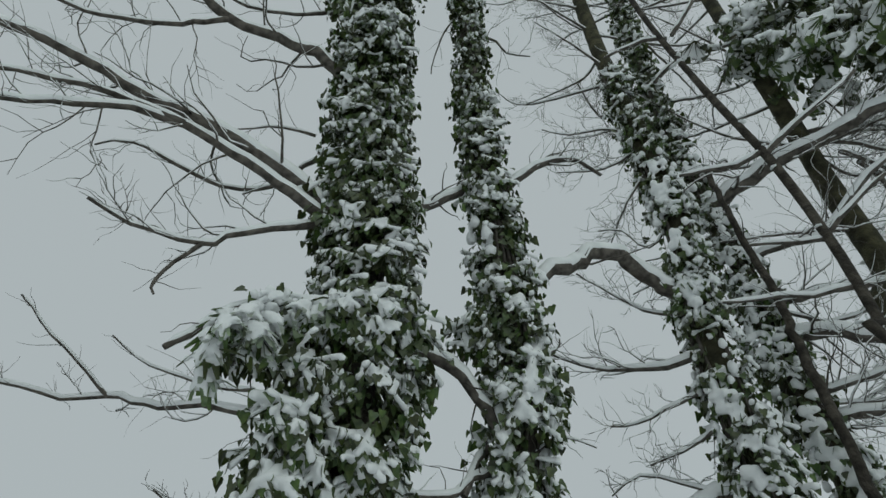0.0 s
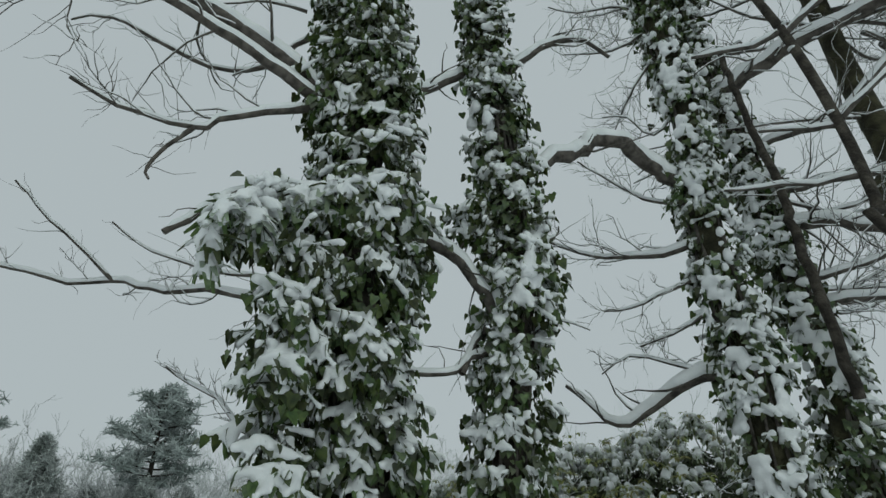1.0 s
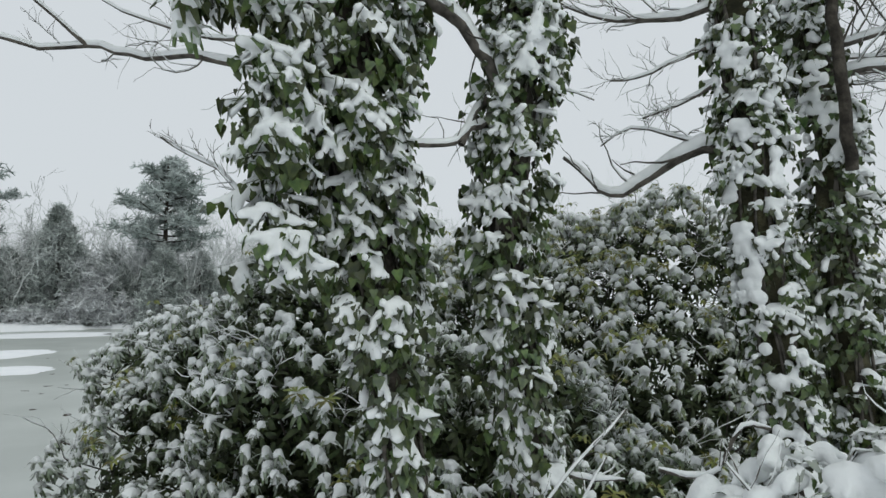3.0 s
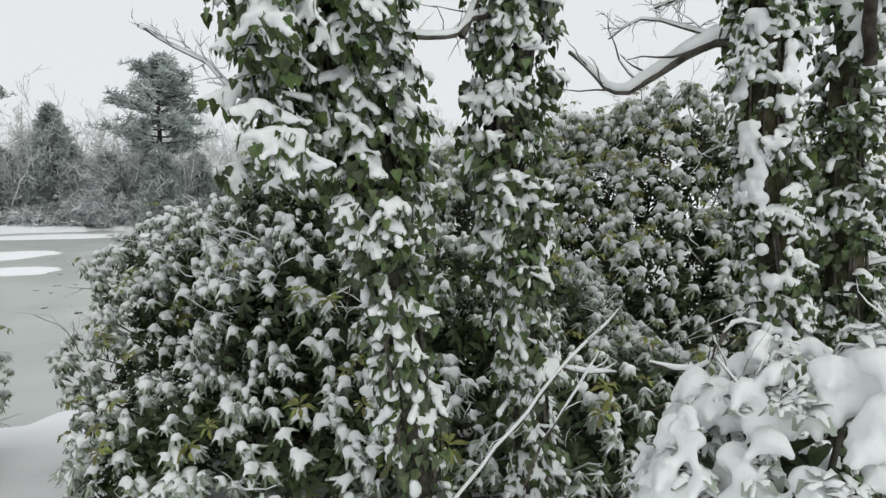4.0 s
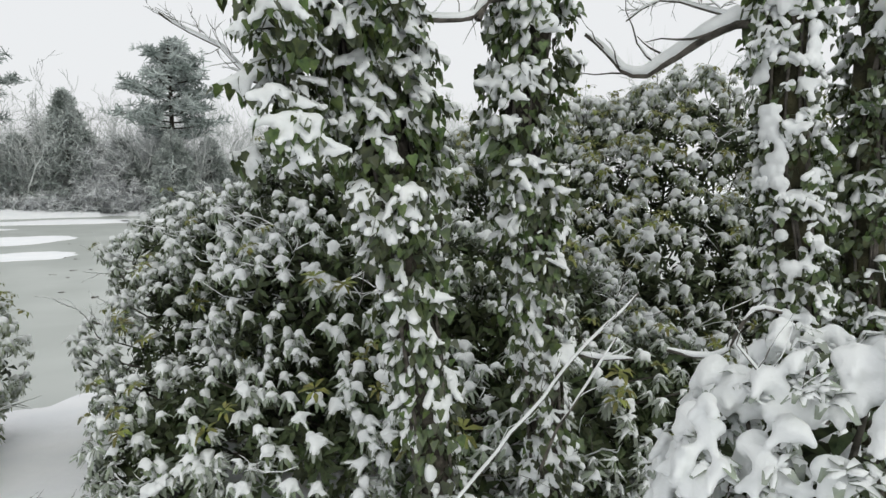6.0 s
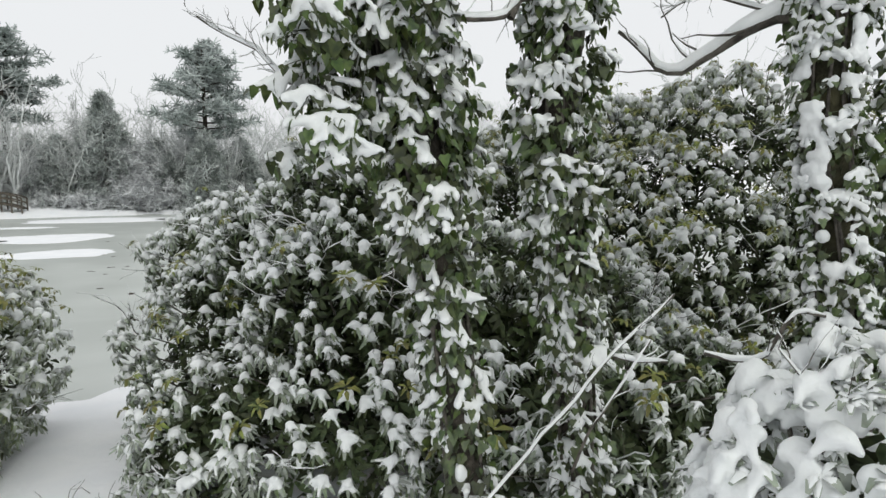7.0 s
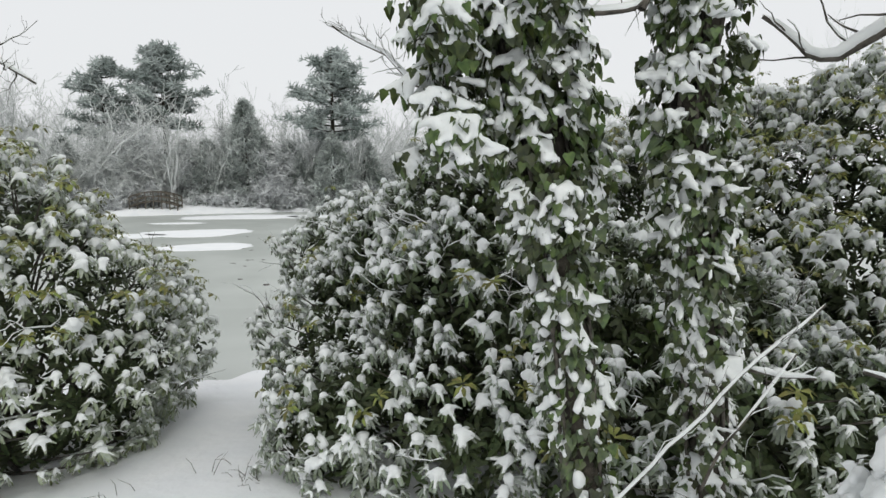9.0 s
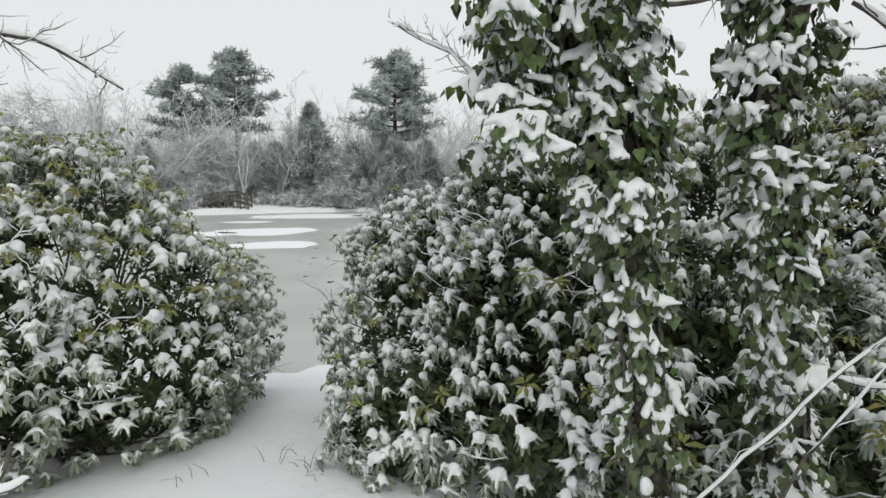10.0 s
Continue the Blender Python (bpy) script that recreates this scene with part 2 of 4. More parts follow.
def tube(soup, pts, radii, sides, lump=0.0, seed=0.0):
    pts, radii = np.asarray(pts, float), np.asarray(radii, float)
    tan = np.gradient(pts, axis=0)
    tan /= np.linalg.norm(tan, axis=1)[:, None] + 1e-9
    ref = np.array([0.31, 0.93, 0.2]) if abs(unit(pts[-1] - pts[0])[1]) < 0.8 else np.array([0.95, 0.2, 0.23])
    a = np.cross(tan, ref)
    a /= np.linalg.norm(a, axis=1)[:, None] + 1e-9
    b = np.cross(tan, a)
    ang = np.linspace(0, 2 * math.pi, sides, endpoint=False)
    rr = radii[:, None] * np.ones(sides)[None]
    if lump:
        i, j = np.meshgrid(np.arange(len(pts)), np.arange(sides), indexing="ij")
        rr = rr * (1 + lump * (np.sin(i * 0.7 + j * 2.1 + seed) * 0.5 + np.sin(i * 0.23 + j * 1.3 + seed * 2) * 0.7 + RNG.normal(0, 0.35, rr.shape)))
    v = pts[:, None] + rr[..., None] * (a[:, None] * np.cos(ang)[None, :, None] + b[:, None] * np.sin(ang)[None, :, None])
    soup.add(v.reshape(-1, 3), grid_tris(len(pts), sides, True))


def snow_line(soup, pts, radii, thick=1.0, sides=6, least=0.004):
    """The ridge of snow that lies along a branch; it thins out where the branch stands upright."""
    pts, radii = np.asarray(pts, float), np.asarray(radii, float)
    tan = np.gradient(pts, axis=0)
    tan /= np.linalg.norm(tan, axis=1)[:, None] + 1e-9
    flat = np.sqrt(np.maximum(0, 1 - tan[:, 2] ** 2))
    n = len(pts)
    wob = np.interp(np.arange(n), np.linspace(0, n - 1, max(2, n // 2)), RNG.uniform(0.55, 1.25, max(2, n // 2)))
    h = (0.5 * radii + least) * thick * np.clip(flat * 1.5 - 0.35, 0.05, 1) * wob
    up = pts + np.array([0, 0, 1.0]) * (radii * 0.40 + h * 0.42)[:, None]
    w = np.minimum(radii * 0.90 + h * 0.48, radii * 1.25 + 0.004) * np.clip(flat * 1.6, 0.1, 1)
    w[0] *= 0.5
    w[-1] *= 0.3
    tube(soup, up, w, sides)


def grow(out, p, d, length, r, level, kids, wig=0.26, up=0.05, spread=0.9, taper=0.25, coarse=5):
    """A twig as a crooked line, with smaller ones out of its sides; adds (points, radii, level) to out."""
    n = max(3, int(coarse + level * 3))
    pts, dd = [np.array(p, float)], unit(d)
    for i in range(n):
        dd = unit(dd + RNG.normal(0, wig, 3) + np.array([0, 0, up]))
        pts.append(pts[-1] + dd * length / n)
    pts = np.array(pts)
    out.append((pts, r * np.linspace(1, taper, n + 1), level))
    if level > 0:
        sprout(out, pts, r, level, kids, length, wig, up, spread, coarse=coarse)


def sprout(out, pts, r, level, kids, length, wig, up, spread, start=0.15, coarse=5):
    total = int(kids * RNG.uniform(0.75, 1.25) + 0.5)
    for k in range(total):
        s = start + (0.97 - start) * (k + RNG.uniform(0, 1)) / max(1, total)
        i = min(len(pts) - 2, int(s * (len(pts) - 1)))
        t = unit(pts[i + 1] - pts[i])
        side = unit(np.cross(t, RNG.normal(0, 1, 3)) + np.array([0, 0, 0.25]))
        a = RNG.uniform(0.6, 1.1) * spread
        grow(out, pts[i], t * math.cos(a) + side * math.sin(a), length * RNG.uniform(0.32, 0.75) * (1.1 - 0.5 * s), max(0.0022, r * (1 - 0.65 * s) * 0.5), level - 1, max(2, kids * 0.5), wig, up, spread, 0.25, coarse)


def limb(owner, points, r0, r1, level=2, kids=9, reach=None, snow=1.0, bark=None, up=0.05, wig=0.25, name="branch", start=0.2, spread=0.9):
    """A bare limb through the given places, with its twigs and the snow that lies on it."""
    pts = smooth_line(points, 0.09)
    pts[1:-1] += RNG.normal(0, 0.25 * r1 + 0.002, pts[1:-1].shape)
    rad = np.linspace(r0, r1, len(pts))
    lines = [(pts, rad, 9)]
    length = np.linalg.norm(np.diff(pts, axis=0), axis=1).sum()
    if level:
        sprout(lines, pts, r0 * 0.55, level, kids * 0.9, (reach or length * 0.8) * 1.7, wig, up, spread, start)
    wood, white = Soup(), Soup()
    for p, r, lv in lines:
        tube(wood, p, r, 8 if lv == 9 else (5 if lv > 0 else 4), 0.08 if lv == 9 else 0)
        if snow and (lv > 0 or RNG.uniform() < 0.5):
            snow_line(white, p, r, snow, 6 if lv == 9 else 4, 0.004 if lv == 9 else 0.002)
    ob = part(name, wood.mesh(name, bark or TWIG), owner)
    if snow:
        part("snow", white.mesh("snow", SNOW), ob, "fresh snow lying along the branch")
    return ob


# ---- ground, pond ----
def shore(x, y):
    step = 1 / (1 + np.exp(np.clip(-(x + 4.71 + 0.296 * (y - 6.41)) / 0.025, -60, 60)))
    return 6.46 + 0.80 * step + 0.12 * np.sin(x * 0.9) + np.where(x > -3, (x + 3) * 0.12, 0) + np.where(x < -7, (x + 7) * 0.35, 0)


def ground_z(x, y):
    x, y = np.asarray(x, float), np.asarray(y, float)
    r = np.hypot(x, y)
    near = -0.145 * np.clip(r - 0.6, 0, 9.0) - 0.02 * np.sin(x * 1.7 + y) - 0.025 * np.sin(y * 1.3 - x * 0.6)
    near = near * np.clip((y + 3.5) / 4.5, 0.06, 1)
    near = np.maximum(near, -1.28)
    into = y - shore(x, y)
    land = r - (61 + 1.2 * np.sin(x * 0.21) + 0.6 * np.sin(x * 0.53))
    pond = np.clip(np.minimum(into, -land) / 0.16, 0, 1)
    far = -1.05 + np.clip(land / 30, 0, 1) * 2.2 + np.clip(land / 400, 0, 6) * 3 + 0.12 * np.sin(x * 0.4) * np.clip(land, 0, 1)
    z = np.where(land > 0, far, near)
    return z * (1 - pond) + (-2.0) * pond


def build_ground():
    rings = [0.0]
    r = 0.3
    while r < 75:
        rings.append(r)
        r *= 1.008 if 7.4 < r < 10 else 1.06
    while r < 3500:
        rings.append(r)
        r *= 1.25
    az = np.radians(np.concatenate([np.arange(0, 20, 1.0), np.arange(20, 50, 0.22), np.arange(50, 360, 1.0)]))
    rr, aa = np.meshgrid(rings, az, indexing="ij")
    x, y = -np.sin(aa) * rr, np.cos(aa) * rr
    v = np.stack([x, y, ground_z(x, y)], -1).reshape(-1, 3)
    tagged(new("ground", mesh_of("ground", v, grid_tris(len(rings), len(az), True), [GROUND_SNOW])), "snow-covered bank and path sloping down to the pond", "ground", kind="structure")
    n = 90
    gx, gy = np.meshgrid(np.linspace(-75, 60, n), np.linspace(4.5, 66, n), indexing="ij")
    v = np.stack([gx, gy, np.full_like(gx, -1.4)], -1).reshape(-1, 3)
    tagged(new("water", mesh_of("water", v, grid_tris(n, n), [ICE])), "grey-green frozen pond with a dull icy surface", "pond", kind="structure")


build_ground()


# ---- leaf clusters ----
def rosette(seed, n, length, width, big=0.06, pads=0.75):
    """A whorl of drooping evergreen leaves and the snow that lies on it."""
    g = np.random.default_rng(seed)
    leaves, white = [], []
    for k in range(n):
        spin = k * 2.4 + g.uniform(-0.3, 0.3)
        ln = length * g.uniform(0.7, 1.1)
        droop = g.uniform(0.9, 2.3)
        wd = width * g.uniform(0.8, 1.15)
        c, s = math.cos(spin), math.sin(spin)
        turn = np.array([[c, -s, 0, 0.01 * c], [s, c, 0, 0.01 * s], [0, 0, 1, g.uniform(-0.02, 0.03)], [0, 0, 0, 1.0]])
        leaves.append((leaf_tpl(ln, wd, droop, segs=2), turn))
        if g.uniform() < pads:
            t2 = turn.copy()
            t2[2, 3] += 0.003
            white.append((leaf_tpl(ln * g.uniform(0.75, 0.97), wd, droop, segs=2, lift=g.uniform(0.008, 0.02), shrink=0.93), t2))
    for k in range(2):
        a = g.uniform(0, 6.28)
        s = big * g.uniform(0.65, 1.15)
        m = np.diag([s * g.uniform(0.9, 1.3), s, s * 0.8, 1.0])
        m[:3, 3] = (0.028 * math.cos(a), 0.028 * math.sin(a), 0.012)
        white.append(((BLOBS if k == 0 and seed % 2 else BLOBS_LOW)[int(g.integers(6))], m))
    return merge(leaves), merge(white)


def whorl(seed, n, length, width, laden, mound, voxel):
    """A whorl of evergreen leaves that hang like a half-shut umbrella, under one soft cap of snow with fingers along the leaves."""
    g = np.random.default_rng(seed)
    leaves, s = [], Soup()
    for k in range(n):
        spin = k * 2.4 + g.uniform(-0.3, 0.3)
        ln, wd = length * g.uniform(0.75, 1.1), width * g.uniform(0.8, 1.15)
        rise, droop = g.uniform(-1.15, -0.25), g.uniform(0.25, 0.75)
        c, q = math.cos(spin), math.sin(spin)
        turn = np.array([[c, -q, 0, 0.008 * c], [q, c, 0, 0.008 * q], [0, 0, 1, g.uniform(-0.015, 0.015)], [0, 0, 0, 1.0]])
        leaves.append((leaf_tpl(ln, wd, droop, segs=2, rise=rise), turn))
        if g.uniform() < laden:
            far, x, z, ang = g.uniform(0.45, 1.0), 0.0, 0.0, rise
            for u in range(6):
                if u / 5 > far:
                    break
                r = wd * g.uniform(0.40, 0.54) * (1.15 - 0.4 * u / 5)
                m = np.diag([r * 1.2, r, r * 0.85, 1.0])
                m[:3, 3] = (turn @ np.array([x, 0, z + r * 0.5, 1.0]))[:3]
                s.stamp(SPHERE, [m])
                x, z, ang = x + math.cos(ang) * ln / 5, z + math.sin(ang) * ln / 5, ang - droop / 5
    for k in range(3):
        r = mound * g.uniform(0.75, 1.15)
        a = g.uniform(0, 6.28)
        m = np.diag([r * g.uniform(0.9, 1.3), r, r * 0.7, 1.0])
        m[:3, 3] = (0.5 * r * math.cos(a), 0.5 * r * math.sin(a), 0.006 + 0.2 * r)
        s.stamp(SPHERE, [m])
    return merge(leaves), main_island(*melted(s, voxel, 2))


def sprig(seed, n, size, laden=0.75, mound=0.020, stalks=True, voxel=0.013):
    """A tuft of ivy that stands out from its stem along x, with a puff of snow on most of its leaves."""
    g = np.random.default_rng(seed)
    leaves, s = [], Soup()
    hub = np.array([0.015, 0, 0.02])
    for k in range(n):
        a = g.normal(0, 0.8)
        out = (math.cos(a), math.sin(a), 0)
        p = np.array((g.uniform(0.0, 0.085), g.normal(0, 0.055), g.uniform(-0.085, 0.02)))
        m = hang_of(out, g.uniform(0.8, 1.55), 1.0, p, g.normal(0, 0.5))
        sz = size * g.uniform(0.6, 1.2)
        leaves.append((ivy_tpl(sz), m))
        if stalks:
            stalk = Soup()
            tube(stalk, [(-0.03, 0, 0), p], [0.003, 0.0015], 3)
            leaves.append(((stalk.v[0], stalk.f[0]), np.eye(4)))
        if g.uniform() < laden:
            top = (m @ np.array([sz * 0.32, 0, sz * 0.22, 1.0]))[:3] + np.array([0, 0, 0.004])
            steps = 3 + int(np.linalg.norm(top - hub) / 0.02)
            for u in range(1, steps + 1):
                r = sz * (0.22 + 0.18 * u / steps)
                q = np.eye(4)
                q[:3, :3] = m[:3, :3] @ np.diag([r * 1.2, r * 1.05, r * 0.75])
                q[:3, 3] = hub + (top - hub) * u / steps
                s.stamp(SPHERE, [q])
    for k in range(2):
        r = mound * g.uniform(0.8, 1.2)
        m = np.diag([r, r * 1.3, r * 0.8, 1.0])
        m[:3, 3] = hub + np.array([0.01 * k, g.normal(0, 0.01), 0])
        s.stamp(SPHERE, [m])
    return merge(leaves), main_island(*melted(s, voxel, 1))


# six laden whorls, then six with little snow
WHORLS = [whorl(120 + i, 11 + i % 4, 0.115, 0.030, 0.75, 0.023 + 0.003 * i, 0.0135) for i in range(6)] + [whorl(130 + i, 11 + i % 4, 0.110, 0.026, 0.45, 0.016, 0.013) for i in range(6)]
LOW_WHORLS = [whorl(120 + i, 11 + i % 4, 0.115, 0.030, 0.75, 0.023 + 0.003 * i, 0.0205) for i in range(6)] + [whorl(130 + i, 11 + i % 4, 0.110, 0.026, 0.45, 0.016, 0.0195) for i in range(6)]
BARE_ROSETTES = [rosette(140 + i, 8, 0.13, 0.042, 0.02)[0] for i in range(4)]
SPRIGS = [sprig(200 + i, 12 + i % 4, 0.047) for i in range(8)] + [sprig(210 + i, 12 + i % 4, 0.050, 0.14, 0.013) for i in range(8)]
LOW_SPRIGS = [sprig(200 + i, 12 + i % 4, 0.047, stalks=False, voxel=0.018) for i in range(8)] + [sprig(210 + i, 12 + i % 4, 0.050, 0.14, 0.013, False, 0.015) for i in range(8)]
BARE_SPRIGS = [sprig(230 + i, 9, 0.050, stalks=False)[0] for i in range(4)]
LAUREL = [rosette(260 + i, 6, 0.10, 0.040, 0.028, 0.9) for i in range(6)]


BIG_MESHES = [mesh_of("snow_clump", *cushion(340 + i, 0.013), [SNOW]) for i in range(8)]


def clothe(owner, mats4, tpls, name, leaf, leaf_one, label, nparts, stuff, rest=None, pick=None):
    """Sets leaf clusters with their snow: the foremost as parts, the others joined."""
    order = np.argsort([np.hypot(m[0, 3], m[1, 3]) + RNG.uniform(0, 0.8) for m in mats4])
    single = [(mesh_of(name, *t[0], [leaf_one]), mesh_of("snow_cap", *t[1], [SNOW])) for t in tpls]
    green, white = Soup(), Soup()
    groups = {}
    for rank, i in enumerate(order):
        k = int(pick[i]) if pick is not None else int(i) % len(tpls)
        if rank < nparts:
            ob = part(name, single[k][0], owner)
            ob.matrix_basis = Matrix(mats4[i].tolist())
            part("snow_cap", single[k][1], ob, "cushion of fresh snow")
        else:
            groups.setdefault(k, []).append(mats4[i])
    for k, ms in groups.items():
        green.stamp((rest or tpls)[k][0], ms)
        white.stamp((rest or tpls)[k][1], ms)
    if groups:
        ob = part(stuff, green.mesh(stuff, leaf), owner, label, "stuff")
        part("snow_cover", white.mesh("snow_cover", SNOW), ob, "fresh snow caught on the leaves", "stuff")


def ellipsoid_points(blobs, density, inset, floor=True):
    """Places and outward directions scattered over a heap of rounded masses."""
    out = []
    for i, (c, r) in enumerate(blobs):
        c, r = np.array(c), np.array(r)
        area = 4 * math.pi * ((r[0] * r[1]) ** 1.6 / 3 + (r[0] * r[2]) ** 1.6 / 3 + (r[1] * r[2]) ** 1.6 / 3) ** (1 / 1.6)
        for k in range(int(area * density)):
            n = unit(RNG.normal(0, 1, 3))
            if n[0] * c[0] + n[1] * c[1] > 0.3 * np.hypot(c[0], c[1]) and RNG.uniform() > 0.12:
                continue  # thin towards the water side
            lump = 1 + 0.14 * noise.noise(Vector(n * 2.5 + c)) + 0.11 * noise.noise(Vector(n * 6 + c))
            p = c + n * r * lump - n * abs(RNG.normal(0, inset))
            if any(j != i and np.sum(((p - np.array(c2)) / (np.array(r2) * 0.9)) ** 2) < 1 for j, (c2, r2) in enumerate(blobs)):
                continue
            if floor and p[2] < ground_z(p[0], p[1]) + 0.03:
                continue
            out.append((p, unit(n / r)))
    return out


def bush(name, label, blobs, base, density=34, nparts=200, stems=45, stick=14, tpls=None, group="", leaf=None, leaf_one=None, young=0, inner=0.6, scale=1.0, face=0.45, clumps=0, gap=-0.25, bare=0.1, twig=0.7, lee=0.0):
    """A broad evergreen bush: stems from the ground, whorls of leaves, snow."""
    root = thing(name, label, "bush", group)
    spots = ellipsoid_points(blobs, density, 0.07)
    spots = [(p, n) for p, n in spots if noise.noise(Vector(p * 2.3)) + 0.6 * noise.noise(Vector(p * 5.5)) > gap]
    pick = None if tpls else [int(RNG.integers(6)) + (0 if 1.3 * n[2] + 0.9 * noise.noise(Vector(p * 3.1)) > bare + lee * (min(1, max(0, p[0] + 0.6)) + 0.6 * min(1, max(0, 0.9 - p[2]))) + RNG.uniform(-0.5, 0.5) else 6) for p, n in spots]
    ms = [frame_of(n * face + np.array([0, 0, 0.9]) + RNG.normal(0, 0.22, 3), RNG.uniform(0, 6.28), scale * RNG.uniform(0.65, 1.3), p) for p, n in spots]
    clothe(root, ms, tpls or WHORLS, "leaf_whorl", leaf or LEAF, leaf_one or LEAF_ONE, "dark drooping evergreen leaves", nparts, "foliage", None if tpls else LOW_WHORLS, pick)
    # snow-free leaves deep inside, coloured darker so that the gaps look shaded
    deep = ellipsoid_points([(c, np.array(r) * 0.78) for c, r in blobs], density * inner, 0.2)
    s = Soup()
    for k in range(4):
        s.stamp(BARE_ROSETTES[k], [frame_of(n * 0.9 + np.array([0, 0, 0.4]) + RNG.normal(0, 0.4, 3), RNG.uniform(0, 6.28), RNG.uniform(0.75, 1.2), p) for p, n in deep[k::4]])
    part("inner_foliage", s.mesh("inner_foliage", INNER_SHADE), root, "inner leaves free of snow, with shade painted into their colour", "stuff")
    if young:
        s = Soup()
        tops = [spots[i] for i in RNG.permutation(len(spots)) if spots[i][1][2] > 0.3]
        for k in range(4):
            s.stamp(BARE_ROSETTES[k], [frame_of(n + np.array([0, 0, 1.2]), RNG.uniform(0, 6.28), RNG.uniform(0.5, 0.9), p + n * RNG.uniform(0.04, 0.16)) for p, n in tops[k::4][:young // 4]])
        part("young_growth", s.mesh("young_growth", YOUNG), root, "yellow-green leaf tips poking out of the snow", "stuff")
    for k in range(clumps):
        p, n = spots[int(RNG.integers(len(spots)))]
        if n[2] > -0.2 and n[0] * p[0] + n[1] * p[1] < 0:
            part("snow_clump", BIG_MESHES[k % 8], root).matrix_basis = Matrix(upright(n, RNG.uniform(0.5, 1.15), p + n * 0.02 + np.array([0, 0, 0.03])).tolist())
    wood, white = Soup(), Soup()
    base = np.array(base)
    for k in range(stems):
        p, n = spots[int(RNG.integers(len(spots)))]
        q = base + np.array([RNG.normal(0, 0.35), RNG.normal(0, 0.25), 0])
        q[2] = ground_z(q[0], q[1]) - 0.05
        mid = (q + p) / 2 + np.array([0, 0, -0.15]) + RNG.normal(0, 0.12, 3)
        pts = smooth_line([q, mid, p], 0.15)
        tube(wood, pts, np.linspace(0.022, 0.006, len(pts)), 5)
    lines = []
    for k in range(stick):
        p, n = spots[int(RNG.integers(len(spots)))]
        grow(lines, p - n * 0.25, n + np.array([0, 0, 0.3]) + RNG.normal(0, 0.5, 3), twig * RNG.uniform(0.5, 1.0), 0.006, 1, 4)
    for p, r, lv in lines:
        tube(wood, p, r, 4)
        snow_line(white, p, r, 1.3, 4)
    stems_ob = part("stemwork", wood.mesh("stemwork", TWIG), root, "thin brown woody growth", "stuff")
    if stick:
        part("snow", white.mesh("snow", SNOW), stems_ob, "snow along bare twigs", "stuff")
    return root


# ---- ivy-clad trees ----
def ivy_spots(line, shell, count, s0=0.0, s1=1.0, lump=0.35):
    out = []
    n = len(line)
    wide = max(q[1] for q in shell)
    for k in range(count):
        s = RNG.uniform(s0, s1)
        f = s * (n - 1)
        i = min(n - 2, int(f))
        p = line[i] * (1 - f + i) + line[i + 1] * (f - i)
        a = RNG.uniform(0, 2 * math.pi)
        o = np.array([math.cos(a), math.sin(a), 0])
        if o[0] * p[0] + o[1] * p[1] > 0.35 * np.hypot(p[0], p[1]) and RNG.uniform() > 0.35:
            continue  # thin on the water side
        big = np.interp(s, [q[0] for q in shell], [q[1] for q in shell])
        big *= 1 + lump * 1.6 * noise.noise(Vector((o[0] * 1.2, o[1] * 1.2, p[2] * 1.9 + n)))
        if RNG.uniform() > 0.28 + big / wide:
            continue
        depth = RNG.uniform(0.62, 1.0)
        out.append((p + o * big * depth, o))
    return out


def upright(o, scale, p):
    """A pose that stands upright with x along o."""
    a = math.atan2(o[1], o[0]) + RNG.normal(0, 0.35)
    t = Matrix.LocRotScale(Vector(p), Euler((RNG.normal(0, 0.2), RNG.normal(0, 0.25), a)), Vector((scale,) * 3))
    return np.array(t)


